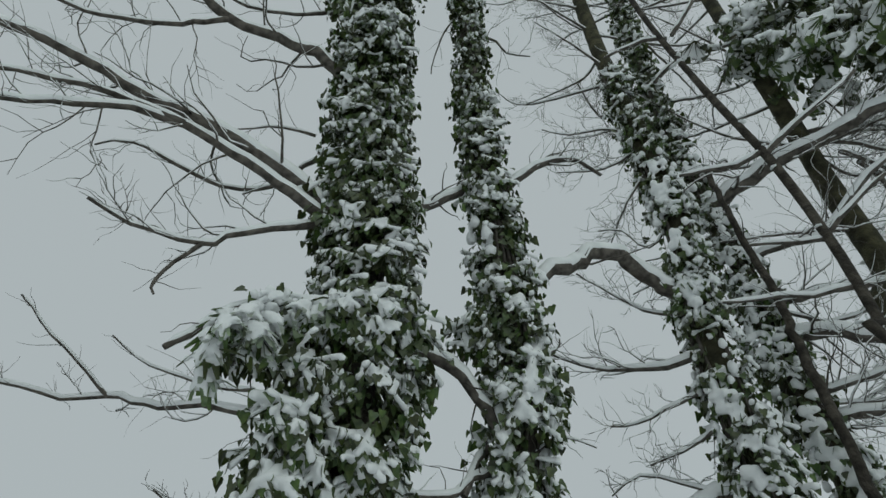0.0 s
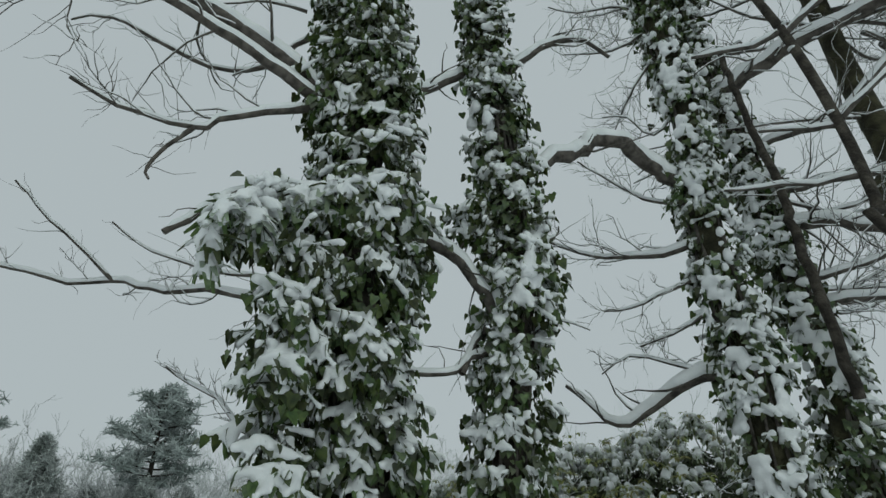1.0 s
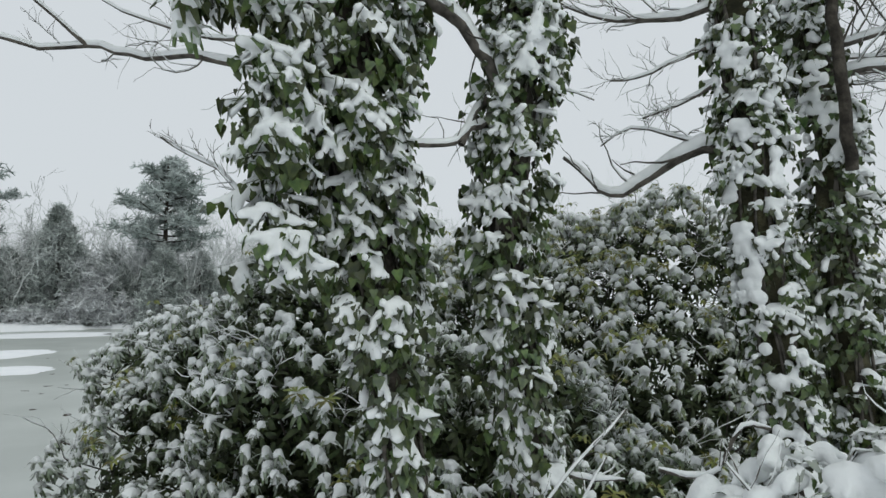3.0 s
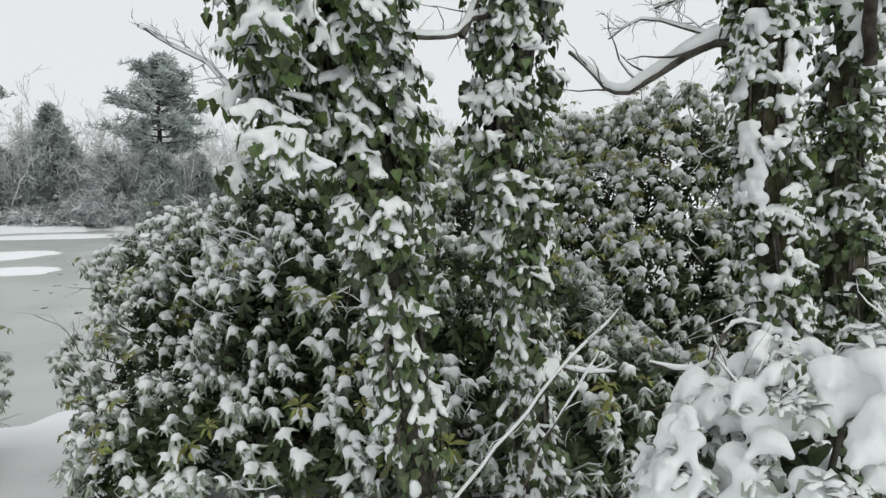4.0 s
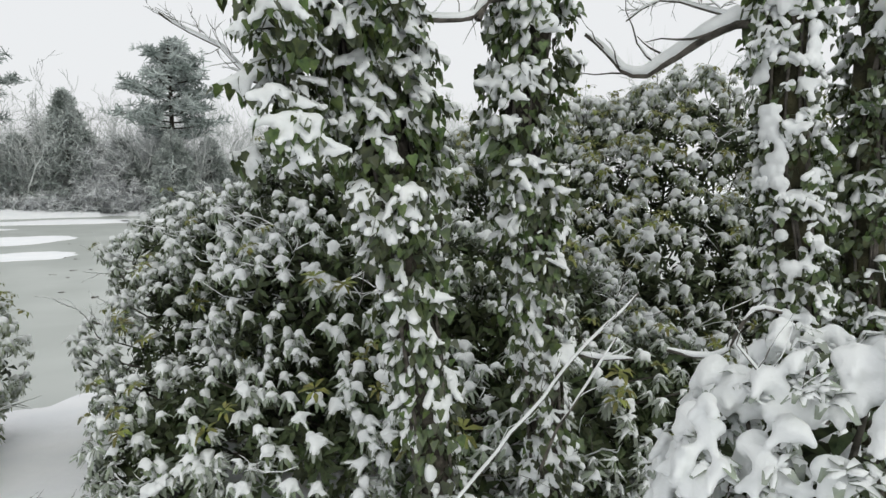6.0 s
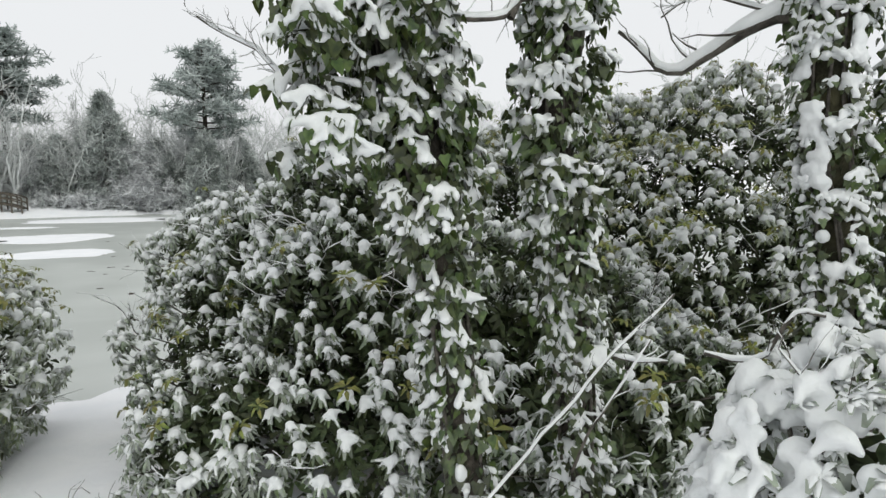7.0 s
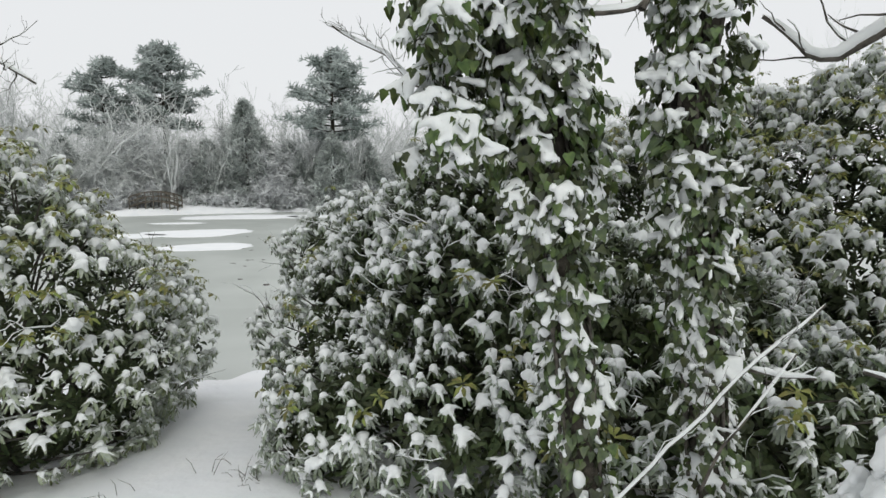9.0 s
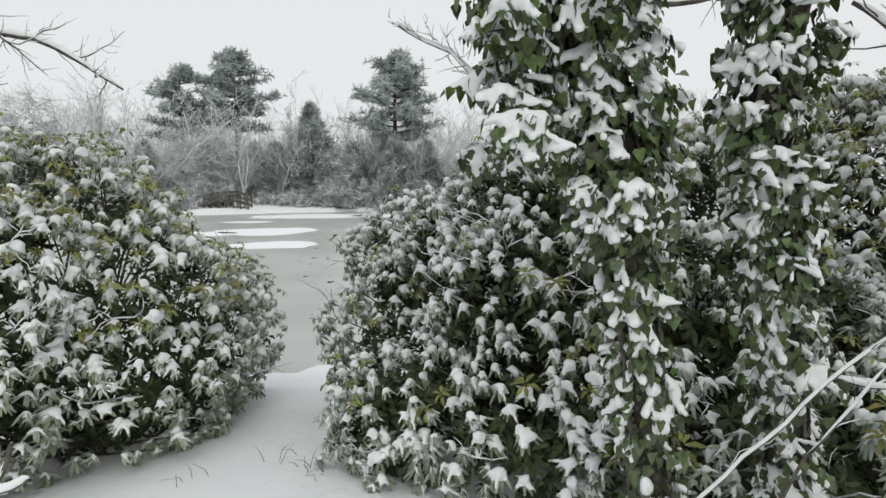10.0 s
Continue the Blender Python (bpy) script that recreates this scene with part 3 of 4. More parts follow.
def ivy_tree(label, points, radii, shell, count, nparts, bark=None, span=(0.0, 1.0), extra=(), lumps=60, scale=1.0, inner=0.6, bare_above=99.0, bare_below=-9.0):
    """A trunk through the given places (top to foot), wrapped in ivy. shell: how far the ivy stands off along it."""
    root = thing("tree", label, "tree", "ivy-clad trees")
    line = smooth_line(points, 0.08)
    rad = np.interp(np.linspace(0, 1, len(line)), np.linspace(0, 1, len(radii)), radii)
    s = Soup()
    tube(s, line, rad, 14, 0.07)
    part("trunk", s.mesh("trunk", bark or BARK), root)
    spots = ivy_spots(line, shell, count, *span) + list(extra)
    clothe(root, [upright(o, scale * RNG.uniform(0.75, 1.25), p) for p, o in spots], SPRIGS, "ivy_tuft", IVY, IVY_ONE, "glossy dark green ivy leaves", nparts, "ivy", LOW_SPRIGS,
           [int(RNG.integers(8)) + (8 if RNG.uniform() < (0.85 if p[2] > bare_above or p[2] < bare_below else 0.5 if p[2] > 2.4 or p[2] < 1.3 else 0.35) else 0) for p, o in spots])
    deep = ivy_spots(line, [(a, b * 0.72) for a, b in shell], int(count * inner), *span)
    s = Soup()
    for k in range(4):
        s.stamp(BARE_SPRIGS[k], [upright(o, RNG.uniform(0.8, 1.2), p) for p, o in deep[k::4]])
    ob = part("inner_ivy", s.mesh("inner_ivy", IVY), root, "shaded ivy leaves", "stuff")
    for k in range(7):
        a0, tw = RNG.uniform(0, 6.28), RNG.uniform(-2.5, 2.5)
        i0, i1 = int(span[0] * (len(line) - 1)), int(span[1] * (len(line) - 1))
        seg = line[i0:i1 + 1]
        ang = a0 + tw * np.linspace(0, 1, len(seg)) + 0.3 * np.sin(np.arange(len(seg)) * 0.21 + k)
        off = np.stack([np.cos(ang), np.sin(ang), 0 * ang], -1) * (rad[i0:i1 + 1] * 1.12)[:, None]
        vines = Soup()
        tube(vines, seg + off, np.full(len(seg), 0.009), 5)
        part("ivy_stem", vines.mesh("ivy_stem", TWIG), root, "twisting woody ivy stem")
    for p, o in ivy_spots(line, shell, lumps, *span):
        if (p[2] > bare_above or p[2] < bare_below) and RNG.uniform() < 0.85:
            continue
        k = RNG.uniform(0.35, 0.85) * scale
        m = upright(o, 1, p + o * 0.05 + np.array([0, 0, 0.02])) @ np.diag([k * 0.9, k * RNG.uniform(0.8, 1.2), k, 1.0])
        lump = part("snow_clump", BIG_MESHES[int(RNG.integers(8))], root)
        lump.matrix_basis = Matrix(m.tolist())
    return root, line


def plaster(owner, line, rad, s0, s1, count, size, toward, gap=-0.05):
    """Snow plastered on one side of a trunk in patches."""
    s = Soup()
    t = unit(toward)
    for k in range(count):
        f = RNG.uniform(s0, s1) * (len(line) - 1)
        p = line[int(f)]
        a = math.atan2(t[1], t[0]) + RNG.normal(0, 0.75)
        o = np.array([math.cos(a), math.sin(a), 0])
        if noise.noise(Vector((a * 1.4, p[2] * 4.5, p[0] * 3))) < gap:
            continue
        r = size * RNG.uniform(0.6, 1.2)
        m = np.diag([r, r, r * RNG.uniform(0.9, 1.6), 1.0])
        m[:3, 3] = p + o * (rad + r * 0.25)
        s.stamp(SPHERE, [m])
    part("snow_plaster", mesh_of("snow_plaster", *melted(s, size * 0.42, 3), [SNOW]), owner, "thick snow plastered on the trunk", "stuff")


def drape(points, count, spread):
    """Places for ivy tufts round a limb."""
    line = smooth_line(points, 0.05)
    out = []
    for k in range(count):
        p = line[int(RNG.integers(len(line)))] + RNG.normal(0, spread, 3) + np.array([0, 0, -spread * 0.5])
        a = RNG.uniform(0, 6.28)
        out.append((p, np.array([math.cos(a), math.sin(a), 0])))
    return out


tree_a, line_a = ivy_tree("thick tree trunk wrapped in snowy ivy beside the pond path",
    [(-0.73, 2.55, 11.12), (-0.57, 2.58, 6.48), (-0.49, 2.55, 4.59), (-0.44, 2.51, 3.59), (-0.39, 2.47, 2.59), (-0.37, 2.57, 2.15), (-0.24, 2.59, 1.41), (-0.11, 2.60, 0.48), (-0.04, 2.60, -0.29)],
    [0.10, 0.12, 0.13, 0.11, 0.09], [(0, 0.33), (0.4, 0.32), (0.52, 0.23), (0.63, 0.24), (0.72, 0.27), (0.78, 0.24), (0.82, 0.21), (0.86, 0.13), (0.89, 0.07), (0.93, 0.05), (1.0, 0.05)], 2100, 290, span=(0.1, 0.99), lumps=14, inner=0.8, bare_above=3.7,
    extra=drape([(-0.54, 2.33, 3.21), (-0.79, 2.21, 3.01), (-0.90, 2.11, 2.83)], 22, 0.05) + drape([(-0.55, 2.23, 2.78), (-0.61, 2.21, 2.57), (-0.61, 2.21, 2.27)], 70, 0.06) + drape([(-0.60, 2.36, 2.40), (-0.66, 2.36, 2.05), (-0.62, 2.40, 1.75)], 45, 0.07))
for p in drape([(-0.54, 2.25, 3.22), (-0.73, 2.16, 3.06), (-0.91, 2.06, 2.91), (-0.91, 2.06, 2.77)], 13, 0.06):
    part("snow_clump", BIG_MESHES[int(RNG.integers(8))], tree_a).matrix_basis = Matrix(upright(p[1], RNG.uniform(0.45, 0.95), p[0]).tolist())
clothe(tree_a, [frame_of((p[1][0] * 0.35, p[1][1] * 0.35, 1), RNG.uniform(0, 6.28), RNG.uniform(0.9, 1.35), p[0]) for p in drape([(-0.56, 2.24, 3.05), (-0.76, 2.15, 2.97), (-0.92, 2.06, 2.80)], 30, 0.07)],
       WHORLS[:6], "leaf_whorl", LEAF, LEAF_ONE, "", 30, "foliage")
tree_b, line_b = ivy_tree("slender tree trunk wrapped in ivy and loaded with snow",
    [(0.17, 3.04, 11.20), (0.25, 2.99, 6.69), (0.30, 2.93, 5.02), (0.39, 2.87, 3.78), (0.45, 2.87, 2.90), (0.41, 2.94, 2.58), (0.34, 2.98, 1.82), (0.41, 2.97, 1.24), (0.51, 2.96, 0.17), (0.56, 2.95, -0.48)],
    [0.05, 0.06, 0.075, 0.085, 0.09], [(0, 0.06), (0.35, 0.08), (0.5, 0.10), (0.7, 0.15), (0.77, 0.16), (0.82, 0.14), (0.87, 0.10), (0.91, 0.07), (1.0, 0.05)], 1100, 220, span=(0.02, 0.99), lumps=30, inner=0.8, bare_above=4.6,
    extra=drape([(0.29, 2.79, 3.20), (0.16, 2.79, 3.32)], 22, 0.05))
tree_c, line_c = ivy_tree("leaning mossy tree with ivy and snow on its lower trunk",
    [(1.68, 3.86, 12.42), (1.75, 3.72, 8.02), (1.84, 3.57, 5.98), (1.89, 3.43, 4.58), (1.87, 3.50, 3.55), (1.93, 3.47, 2.57), (1.95, 3.49, 2.02), (2.04, 3.44, 1.18), (2.20, 3.34, -0.62)],
    [0.05, 0.075, 0.09, 0.10, 0.12], [(0, 0.08), (0.45, 0.09), (0.62, 0.14), (0.8, 0.15), (1.0, 0.13)], 460, 180, bark=MOSSY, span=(0.42, 0.99), lumps=90, bare_above=5.0)
tree_d, line_d = ivy_tree("leaning tree dotted with tufts of snow-covered ivy",
    [(2.43, 3.82, 11.21), (2.27, 3.85, 8.10), (2.27, 3.79, 6.42), (2.32, 3.70, 5.07), (2.38, 3.61, 4.20), (2.42, 3.64, 3.42), (2.53, 3.57, 2.48), (2.52, 3.61, 2.21), (2.56, 3.58, 1.16), (2.69, 3.48, -0.71)],
    [0.04, 0.05, 0.06, 0.09, 0.13], [(0, 0.06), (0.45, 0.08), (0.65, 0.12), (0.8, 0.17), (1.0, 0.15)], 760, 180, bark=MOSSY, span=(0.05, 0.99), lumps=80, bare_above=5.5, bare_below=2.25)

plaster(tree_b, line_b, 0.08, 0.82, 0.99, 200, 0.032, (-0.5, -1, 0), -0.05)
plaster(tree_b, line_b, 0.16, 0.55, 0.82, 120, 0.035, (-0.6, -1, 0), 0.08)
plaster(tree_a, line_a, 0.11, 0.86, 0.99, 120, 0.030, (-0.4, -1, 0), 0.15)
plaster(tree_c, line_c, 0.16, 0.55, 0.97, 760, 0.032, (-0.7, -0.8, 0), -0.02)
plaster(tree_d, line_d, 0.15, 0.45, 0.78, 460, 0.032, (-0.7, -0.8, 0), 0.04)


def bare_tree(label, points, radii, bark):
    root = thing("tree", label, "tree", "bare leaning trees")
    line = smooth_line(points, 0.1)
    rad = np.interp(np.linspace(0, 1, len(line)), np.linspace(0, 1, len(radii)), radii)
    s, w = Soup(), Soup()
    tube(s, line, rad, 12, 0.05)
    trunk = part("trunk", s.mesh("trunk", bark), root)
    for k in range(40):
        i = int(RNG.integers(len(line)))
        m = np.diag([0.03, 0.03, 0.025, 1.0]) * RNG.uniform(0.5, 1.3)
        m[3, 3] = 1
        a = RNG.uniform(0, 6.28)
        m[:3, 3] = line[i] + np.array([math.cos(a), math.sin(a), 0.3]) * rad[i]
        w.stamp(BLOBS_LOW[k % 6], [m])
    part("snow", w.mesh("snow", SNOW), trunk, "specks of snow stuck to the bark", "stuff")
    return root, line




def brush(owner, line, lo, hi, way, count, length, snow=1.2):
    """Further bare side limbs along a trunk."""
    for k in range(count):
        i = int(len(line) * (lo + (hi - lo) * (k + RNG.uniform(0, 1)) / count))
        d = unit(np.array(way) + RNG.normal(0, 0.45, 3))
        p = line[i]
        ln = length * RNG.uniform(0.6, 1.2)
        q = p + d * ln * 0.5 + RNG.normal(0, 0.08, 3) * ln + np.array([0, 0, -0.05 * ln])
        limb(owner, [p, q, p + d * ln + np.array([0, 0, 0.12 * ln])], 0.016, 0.005, 2, 10, 0.55, snow=snow)


brush(tree_c, line_c, 0.12, 0.62, (-0.9, 0.3, 0.1), 13, 1.3)
brush(tree_d, line_d, 0.12, 0.70, (0.9, 0.5, 0.25), 22, 1.9)
brush(tree_d, line_d, 0.15, 0.50, (-0.6, 0.8, 0.2), 6, 1.5)
brush(tree_d, line_d, 0.62, 0.84, (0.95, 0.2, 0.12), 9, 1.6)

tree_e, line_e = bare_tree("thin dark bare trunk leaning steeply under snow", [(1.64, 3.00, 9.70), (1.81, 2.79, 6.84), (2.01, 2.66, 5.35), (2.16, 2.54, 4.41), (2.23, 2.48, 3.66), (2.25, 2.46, 3.12), (2.29, 2.45, 2.92), (4.2, 2.9, 1.2), (4.9, 2.9, -0.45)], [0.018, 0.024, 0.028, 0.032, 0.045], BARK)
tree_f, line_f = bare_tree("thick mossy bare trunk leaning among snowy branches", [(3.21, 3.75, 12.10), (3.24, 3.59, 8.29), (3.23, 3.47, 6.84), (3.25, 3.44, 5.82), (3.27, 3.42, 4.94), (3.31, 3.39, 4.10), (3.26, 3.43, 3.39), (5.5, 4.0, 1.5), (5.9, 4.0, -0.75)], [0.065, 0.075, 0.09, 0.105, 0.13], MOSSY)

brush(tree_f, line_f, 0.12, 0.62, (0.8, 0.3, 0.25), 14, 1.7, 0.7)
brush(tree_f, line_f, 0.12, 0.55, (-0.6, 0.4, 0.3), 9, 1.5, 0.7)

# limbs of the thick tree
limb(tree_a, [(-0.62, 2.42, 3.77), (-0.94, 2.31, 4.08), (-1.35, 2.17, 4.29), (-1.72, 1.96, 4.34), (-2.04, 1.72, 4.41), (-2.34, 1.41, 4.30)], 0.045, 0.022, 2, 10, 0.9)
limb(tree_a, [(-0.61, 2.37, 3.71), (-0.82, 2.25, 3.82), (-1.08, 2.15, 3.97), (-1.39, 1.97, 4.07), (-1.61, 1.80, 4.02), (-1.76, 1.65, 3.86), (-1.98, 1.40, 3.60)], 0.032, 0.015, 2, 10, 0.7)
limb(tree_a, [(-1.39, 1.96, 4.08), (-1.71, 1.77, 4.09), (-1.91, 1.64, 4.04), (-2.10, 1.40, 3.83)], 0.02, 0.011, 2, 8, 0.7)
limb(tree_a, [(-0.64, 2.46, 5.10), (-0.91, 2.33, 5.28), (-1.24, 2.17, 5.29), (-1.47, 2.03, 5.29), (-1.69, 1.86, 5.46)], 0.045, 0.03, 2, 6, 1.0)
limb(tree_a, [(-1.45, 2.04, 5.25), (-1.68, 1.86, 4.90), (-1.95, 1.59, 4.58), (-2.10, 1.41, 4.52)], 0.02, 0.01, 2, 8, 0.8)
limb(tree_a, [(-0.80, 2.58, 6.33), (-1.12, 2.46, 6.03), (-1.49, 2.26, 5.81), (-1.71, 2.10, 5.85)], 0.02, 0.01, 2, 6, 0.7)
limb(tree_a, [(-0.69, 2.35, 3.68), (-0.89, 2.23, 3.56), (-1.08, 2.15, 3.43), (-1.17, 2.10, 3.35), (-1.44, 1.93, 3.35), (-1.59, 1.81, 3.39)], 0.024, 0.007, 2, 9, 0.55)
limb(tree_a, [(-1.16, 2.10, 3.35), (-1.24, 2.06, 3.21), (-1.29, 2.03, 3.09), (-1.27, 2.04, 3.02)], 0.013, 0.006, 1, 5, 0.3)
limb(tree_a, [(-0.73, 2.70, 4.67), (-0.94, 2.69, 4.49), (-1.13, 2.67, 4.28), (-1.40, 2.54, 4.17), (-1.85, 2.25, 4.25), (-1.98, 2.14, 4.11)], 0.022, 0.006, 2, 8, 0.5)
limb(tree_a, [(-0.89, 2.65, 4.76), (-1.11, 2.57, 4.76), (-1.36, 2.45, 4.60)], 0.012, 0.005, 1, 6, 0.4)
limb(tree_a, [(-0.49, 2.85, 2.89), (-1.18, 3.29, 2.98), (-1.51, 3.38, 3.06), (-1.82, 3.45, 3.08), (-2.19, 3.47, 3.16), (-2.45, 3.42, 3.12), (-2.69, 3.36, 3.18), (-2.99, 3.24, 3.21)], 0.030, 0.012, 2, 12, 0.6, snow=1.2)
limb(tree_a, [(-2.19, 3.47, 3.16), (-2.39, 3.34, 3.35), (-2.56, 3.22, 3.48), (-2.68, 3.12, 3.62), (-2.75, 3.06, 3.69)], 0.014, 0.006, 1, 5, 0.35)
limb(tree_a, [(-1.14, 3.20, 3.08), (-1.43, 3.30, 3.15), (-1.73, 3.27, 3.23), (-1.97, 3.25, 3.34), (-2.11, 3.16, 3.44)], 0.014, 0.005, 1, 8, 0.4)
limb(tree_a, [(-0.55, 2.44, 3.14), (-0.76, 2.27, 3.09), (-0.95, 2.15, 3.01), (-1.05, 2.05, 2.81), (-1.13, 2.01, 2.74)], 0.028, 0.014, 1, 3, 0.3, snow=1.6)
limb(tree_a, [(-0.69, 2.47, 1.98), (-0.89, 2.62, 2.06), (-1.08, 2.76, 2.23), (-1.25, 2.80, 2.31), (-1.36, 2.75, 2.38)], 0.014, 0.005, 2, 9, 0.3)
limb(tree_a, [(-0.32, 2.58, 3.95), (-0.18, 2.64, 4.06), (0.03, 2.80, 4.30), (0.22, 2.89, 4.52), (0.33, 2.93, 4.83)], 0.036, 0.026, 1, 6, 0.5, snow=1.3)
limb(tree_a, [(-0.23, 2.54, 3.00), (-0.06, 2.65, 3.02), (0.12, 2.75, 2.95), (0.24, 2.79, 2.77), (0.32, 2.83, 2.61)], 0.038, 0.028, 1, 7, 0.45, snow=1.5)
limb(tree_a, [(-0.20, 2.56, 2.32), (-0.05, 2.67, 2.32), (0.09, 2.76, 2.36), (0.17, 2.86, 2.52), (0.25, 2.91, 2.63)], 0.014, 0.02, 1, 7, 0.35, snow=1.3)
# limbs of the slender tree
limb(tree_b, [(0.44, 2.92, 4.46), (0.62, 2.94, 4.66), (0.87, 2.93, 4.81), (1.03, 2.93, 4.79), (1.18, 2.93, 4.64)], 0.034, 0.012, 2, 10, 0.5, snow=1.4)
limb(tree_b, [(0.53, 2.90, 3.67), (0.82, 3.00, 3.85), (1.11, 3.12, 4.07), (1.34, 3.25, 4.10), (1.56, 3.37, 3.99), (1.80, 3.48, 3.92)], 0.042, 0.06, 1, 6, 0.5, snow=1.5)
limb(tree_b, [(0.31, 2.98, 6.59), (0.10, 3.00, 6.80), (-0.06, 3.00, 6.24), (-0.09, 3.00, 5.98)], 0.012, 0.005, 1, 5, 0.4)
limb(tree_b, [(0.34, 2.98, 6.58), (0.51, 2.96, 6.41), (0.60, 2.94, 6.20), (0.79, 2.90, 6.09)], 0.014, 0.005, 2, 7, 0.5)
limb(tree_b, [(0.48, 2.86, 3.10), (0.65, 2.83, 3.15), (0.68, 2.82, 3.22)], 0.01, 0.004, 1, 5, 0.3)
limb(tree_b, [(0.29, 2.89, 2.52), (0.15, 2.84, 2.45), (0.11, 2.80, 2.36)], 0.02, 0.02, 1, 4, 0.3, snow=1.3)
limb(tree_b, [(0.46, 2.93, 2.58), (0.63, 2.90, 2.68), (0.80, 2.86, 2.61)], 0.008, 0.003, 1, 6, 0.25)
# limbs of the leaning trees
limb(tree_c, [(1.90, 3.49, 2.52), (1.70, 3.59, 2.56), (1.47, 3.74, 2.45), (1.26, 3.87, 2.31), (1.12, 3.91, 2.35), (1.01, 3.94, 2.47), (0.88, 3.97, 2.58)], 0.048, 0.012, 1, 6, 0.6, snow=1.6)
limb(tree_c, [(1.73, 3.57, 2.55), (1.52, 3.67, 2.66), (1.29, 3.75, 2.73), (1.10, 3.81, 2.62)], 0.014, 0.005, 2, 9, 0.4, snow=1.4)
limb(tree_c, [(1.82, 3.47, 3.47), (1.57, 3.58, 3.42), (1.29, 3.69, 3.45), (1.03, 3.77, 3.52), (0.80, 3.82, 3.65)], 0.03, 0.008, 2, 13, 0.6, snow=1.3)
limb(tree_c, [(1.80, 3.48, 3.77), (1.59, 3.58, 3.85), (1.32, 3.68, 4.09), (1.10, 3.75, 4.33)], 0.016, 0.006, 2, 10, 0.5)
limb(tree_c, [(1.76, 3.50, 3.21), (1.58, 3.58, 3.15), (1.32, 3.68, 3.05), (1.15, 3.74, 3.05)], 0.016, 0.006, 2, 9, 0.45)
limb(tree_c, [(1.80, 3.70, 7.34), (1.58, 3.80, 7.01), (1.24, 3.92, 6.91), (0.92, 4.00, 6.80)], 0.018, 0.006, 2, 8, 0.7)
limb(tree_c, [(1.89, 3.55, 5.71), (1.65, 3.66, 6.00), (1.29, 3.79, 6.07), (1.04, 3.87, 6.24)], 0.016, 0.006, 2, 12, 0.7)
limb(tree_c, [(1.86, 3.45, 4.65), (1.66, 3.54, 4.44), (1.50, 3.61, 4.67), (1.33, 3.68, 4.72)], 0.012, 0.005, 2, 9, 0.6)
limb(tree_c, [(1.76, 3.50, 2.95), (1.54, 3.60, 2.84), (1.34, 3.67, 2.77)], 0.014, 0.006, 2, 8, 0.4, snow=1.4)
limb(tree_d, [(2.29, 3.67, 4.90), (2.51, 3.52, 5.03), (2.83, 3.28, 5.13), (3.13, 3.01, 5.17), (3.48, 2.62, 5.19)], 0.06, 0.045, 2, 9, 0.9, snow=1.5)
limb(tree_d, [(2.38, 3.61, 4.32), (2.63, 3.31, 4.30), (2.80, 3.18, 4.26), (3.05, 2.95, 4.55), (3.28, 2.70, 4.69)], 0.03, 0.016, 2, 9, 0.8, snow=1.6)
limb(tree_d, [(2.35, 3.63, 3.93), (2.63, 3.44, 3.90), (2.85, 3.27, 3.87), (3.08, 3.06, 3.80)], 0.03, 0.02, 2, 9, 0.8, snow=1.7)
limb(tree_d, [(2.46, 3.56, 3.63), (2.68, 3.40, 3.58), (2.95, 3.17, 3.40)], 0.045, 0.035, 2, 8, 0.7, snow=1.7)
limb(tree_d, [(2.48, 3.54, 3.19), (2.68, 3.40, 3.21), (2.92, 3.21, 3.27)], 0.025, 0.015, 2, 8, 0.6, snow=1.6)
limb(tree_d, [(2.55, 3.56, 3.02), (2.69, 3.45, 3.03), (2.91, 3.27, 2.98)], 0.03, 0.02, 2, 8, 0.6, snow=1.7)
limb(tree_d, [(2.48, 3.36, 2.36), (2.40, 3.29, 2.88), (2.37, 3.32, 3.61), (2.35, 3.30, 3.85), (2.29, 3.31, 4.31), (2.24, 3.35, 5.13)], 0.036, 0.024, 1, 5, 0.5, bark=BARK, snow=0.8, name="stem")
limb(tree_d, [(2.25, 3.80, 6.81), (2.56, 3.61, 7.05), (3.02, 3.39, 7.02), (3.32, 3.10, 7.07)], 0.03, 0.012, 2, 12, 0.9, snow=1.2)
limb(tree_e, [(2.16, 2.54, 4.48), (2.02, 2.64, 4.45), (1.86, 2.76, 4.52), (1.71, 2.85, 4.55)], 0.02, 0.012, 1, 5, 0.4, snow=1.7)
limb(tree_e, [(2.17, 2.53, 4.45), (2.33, 2.39, 4.57), (2.50, 2.22, 4.65), (2.62, 2.09, 4.73)], 0.02, 0.010, 1, 5, 0.4, snow=1.7)
limb(tree_e, [(1.93, 2.71, 6.06), (1.78, 2.80, 6.16), (1.47, 2.97, 6.16)], 0.02, 0.012, 1, 4, 0.4, snow=1.7)
limb(tree_e, [(1.97, 2.68, 6.06), (2.15, 2.54, 6.31), (2.27, 2.44, 6.60)], 0.02, 0.012, 1, 4, 0.4, snow=1.7)
limb(tree_e, [(2.22, 2.49, 3.68), (2.13, 2.56, 3.72), (1.92, 2.71, 3.81)], 0.016, 0.01, 1, 4, 0.4, snow=1.7)
limb(tree_e, [(2.25, 2.47, 3.72), (2.36, 2.36, 3.83), (2.51, 2.21, 3.93)], 0.016, 0.01, 1, 4, 0.4, snow=1.7)
limb(tree_e, [(2.24, 2.47, 3.34), (2.08, 2.60, 3.37), (1.70, 2.85, 3.48)], 0.016, 0.008, 1, 4, 0.4, snow=1.7)
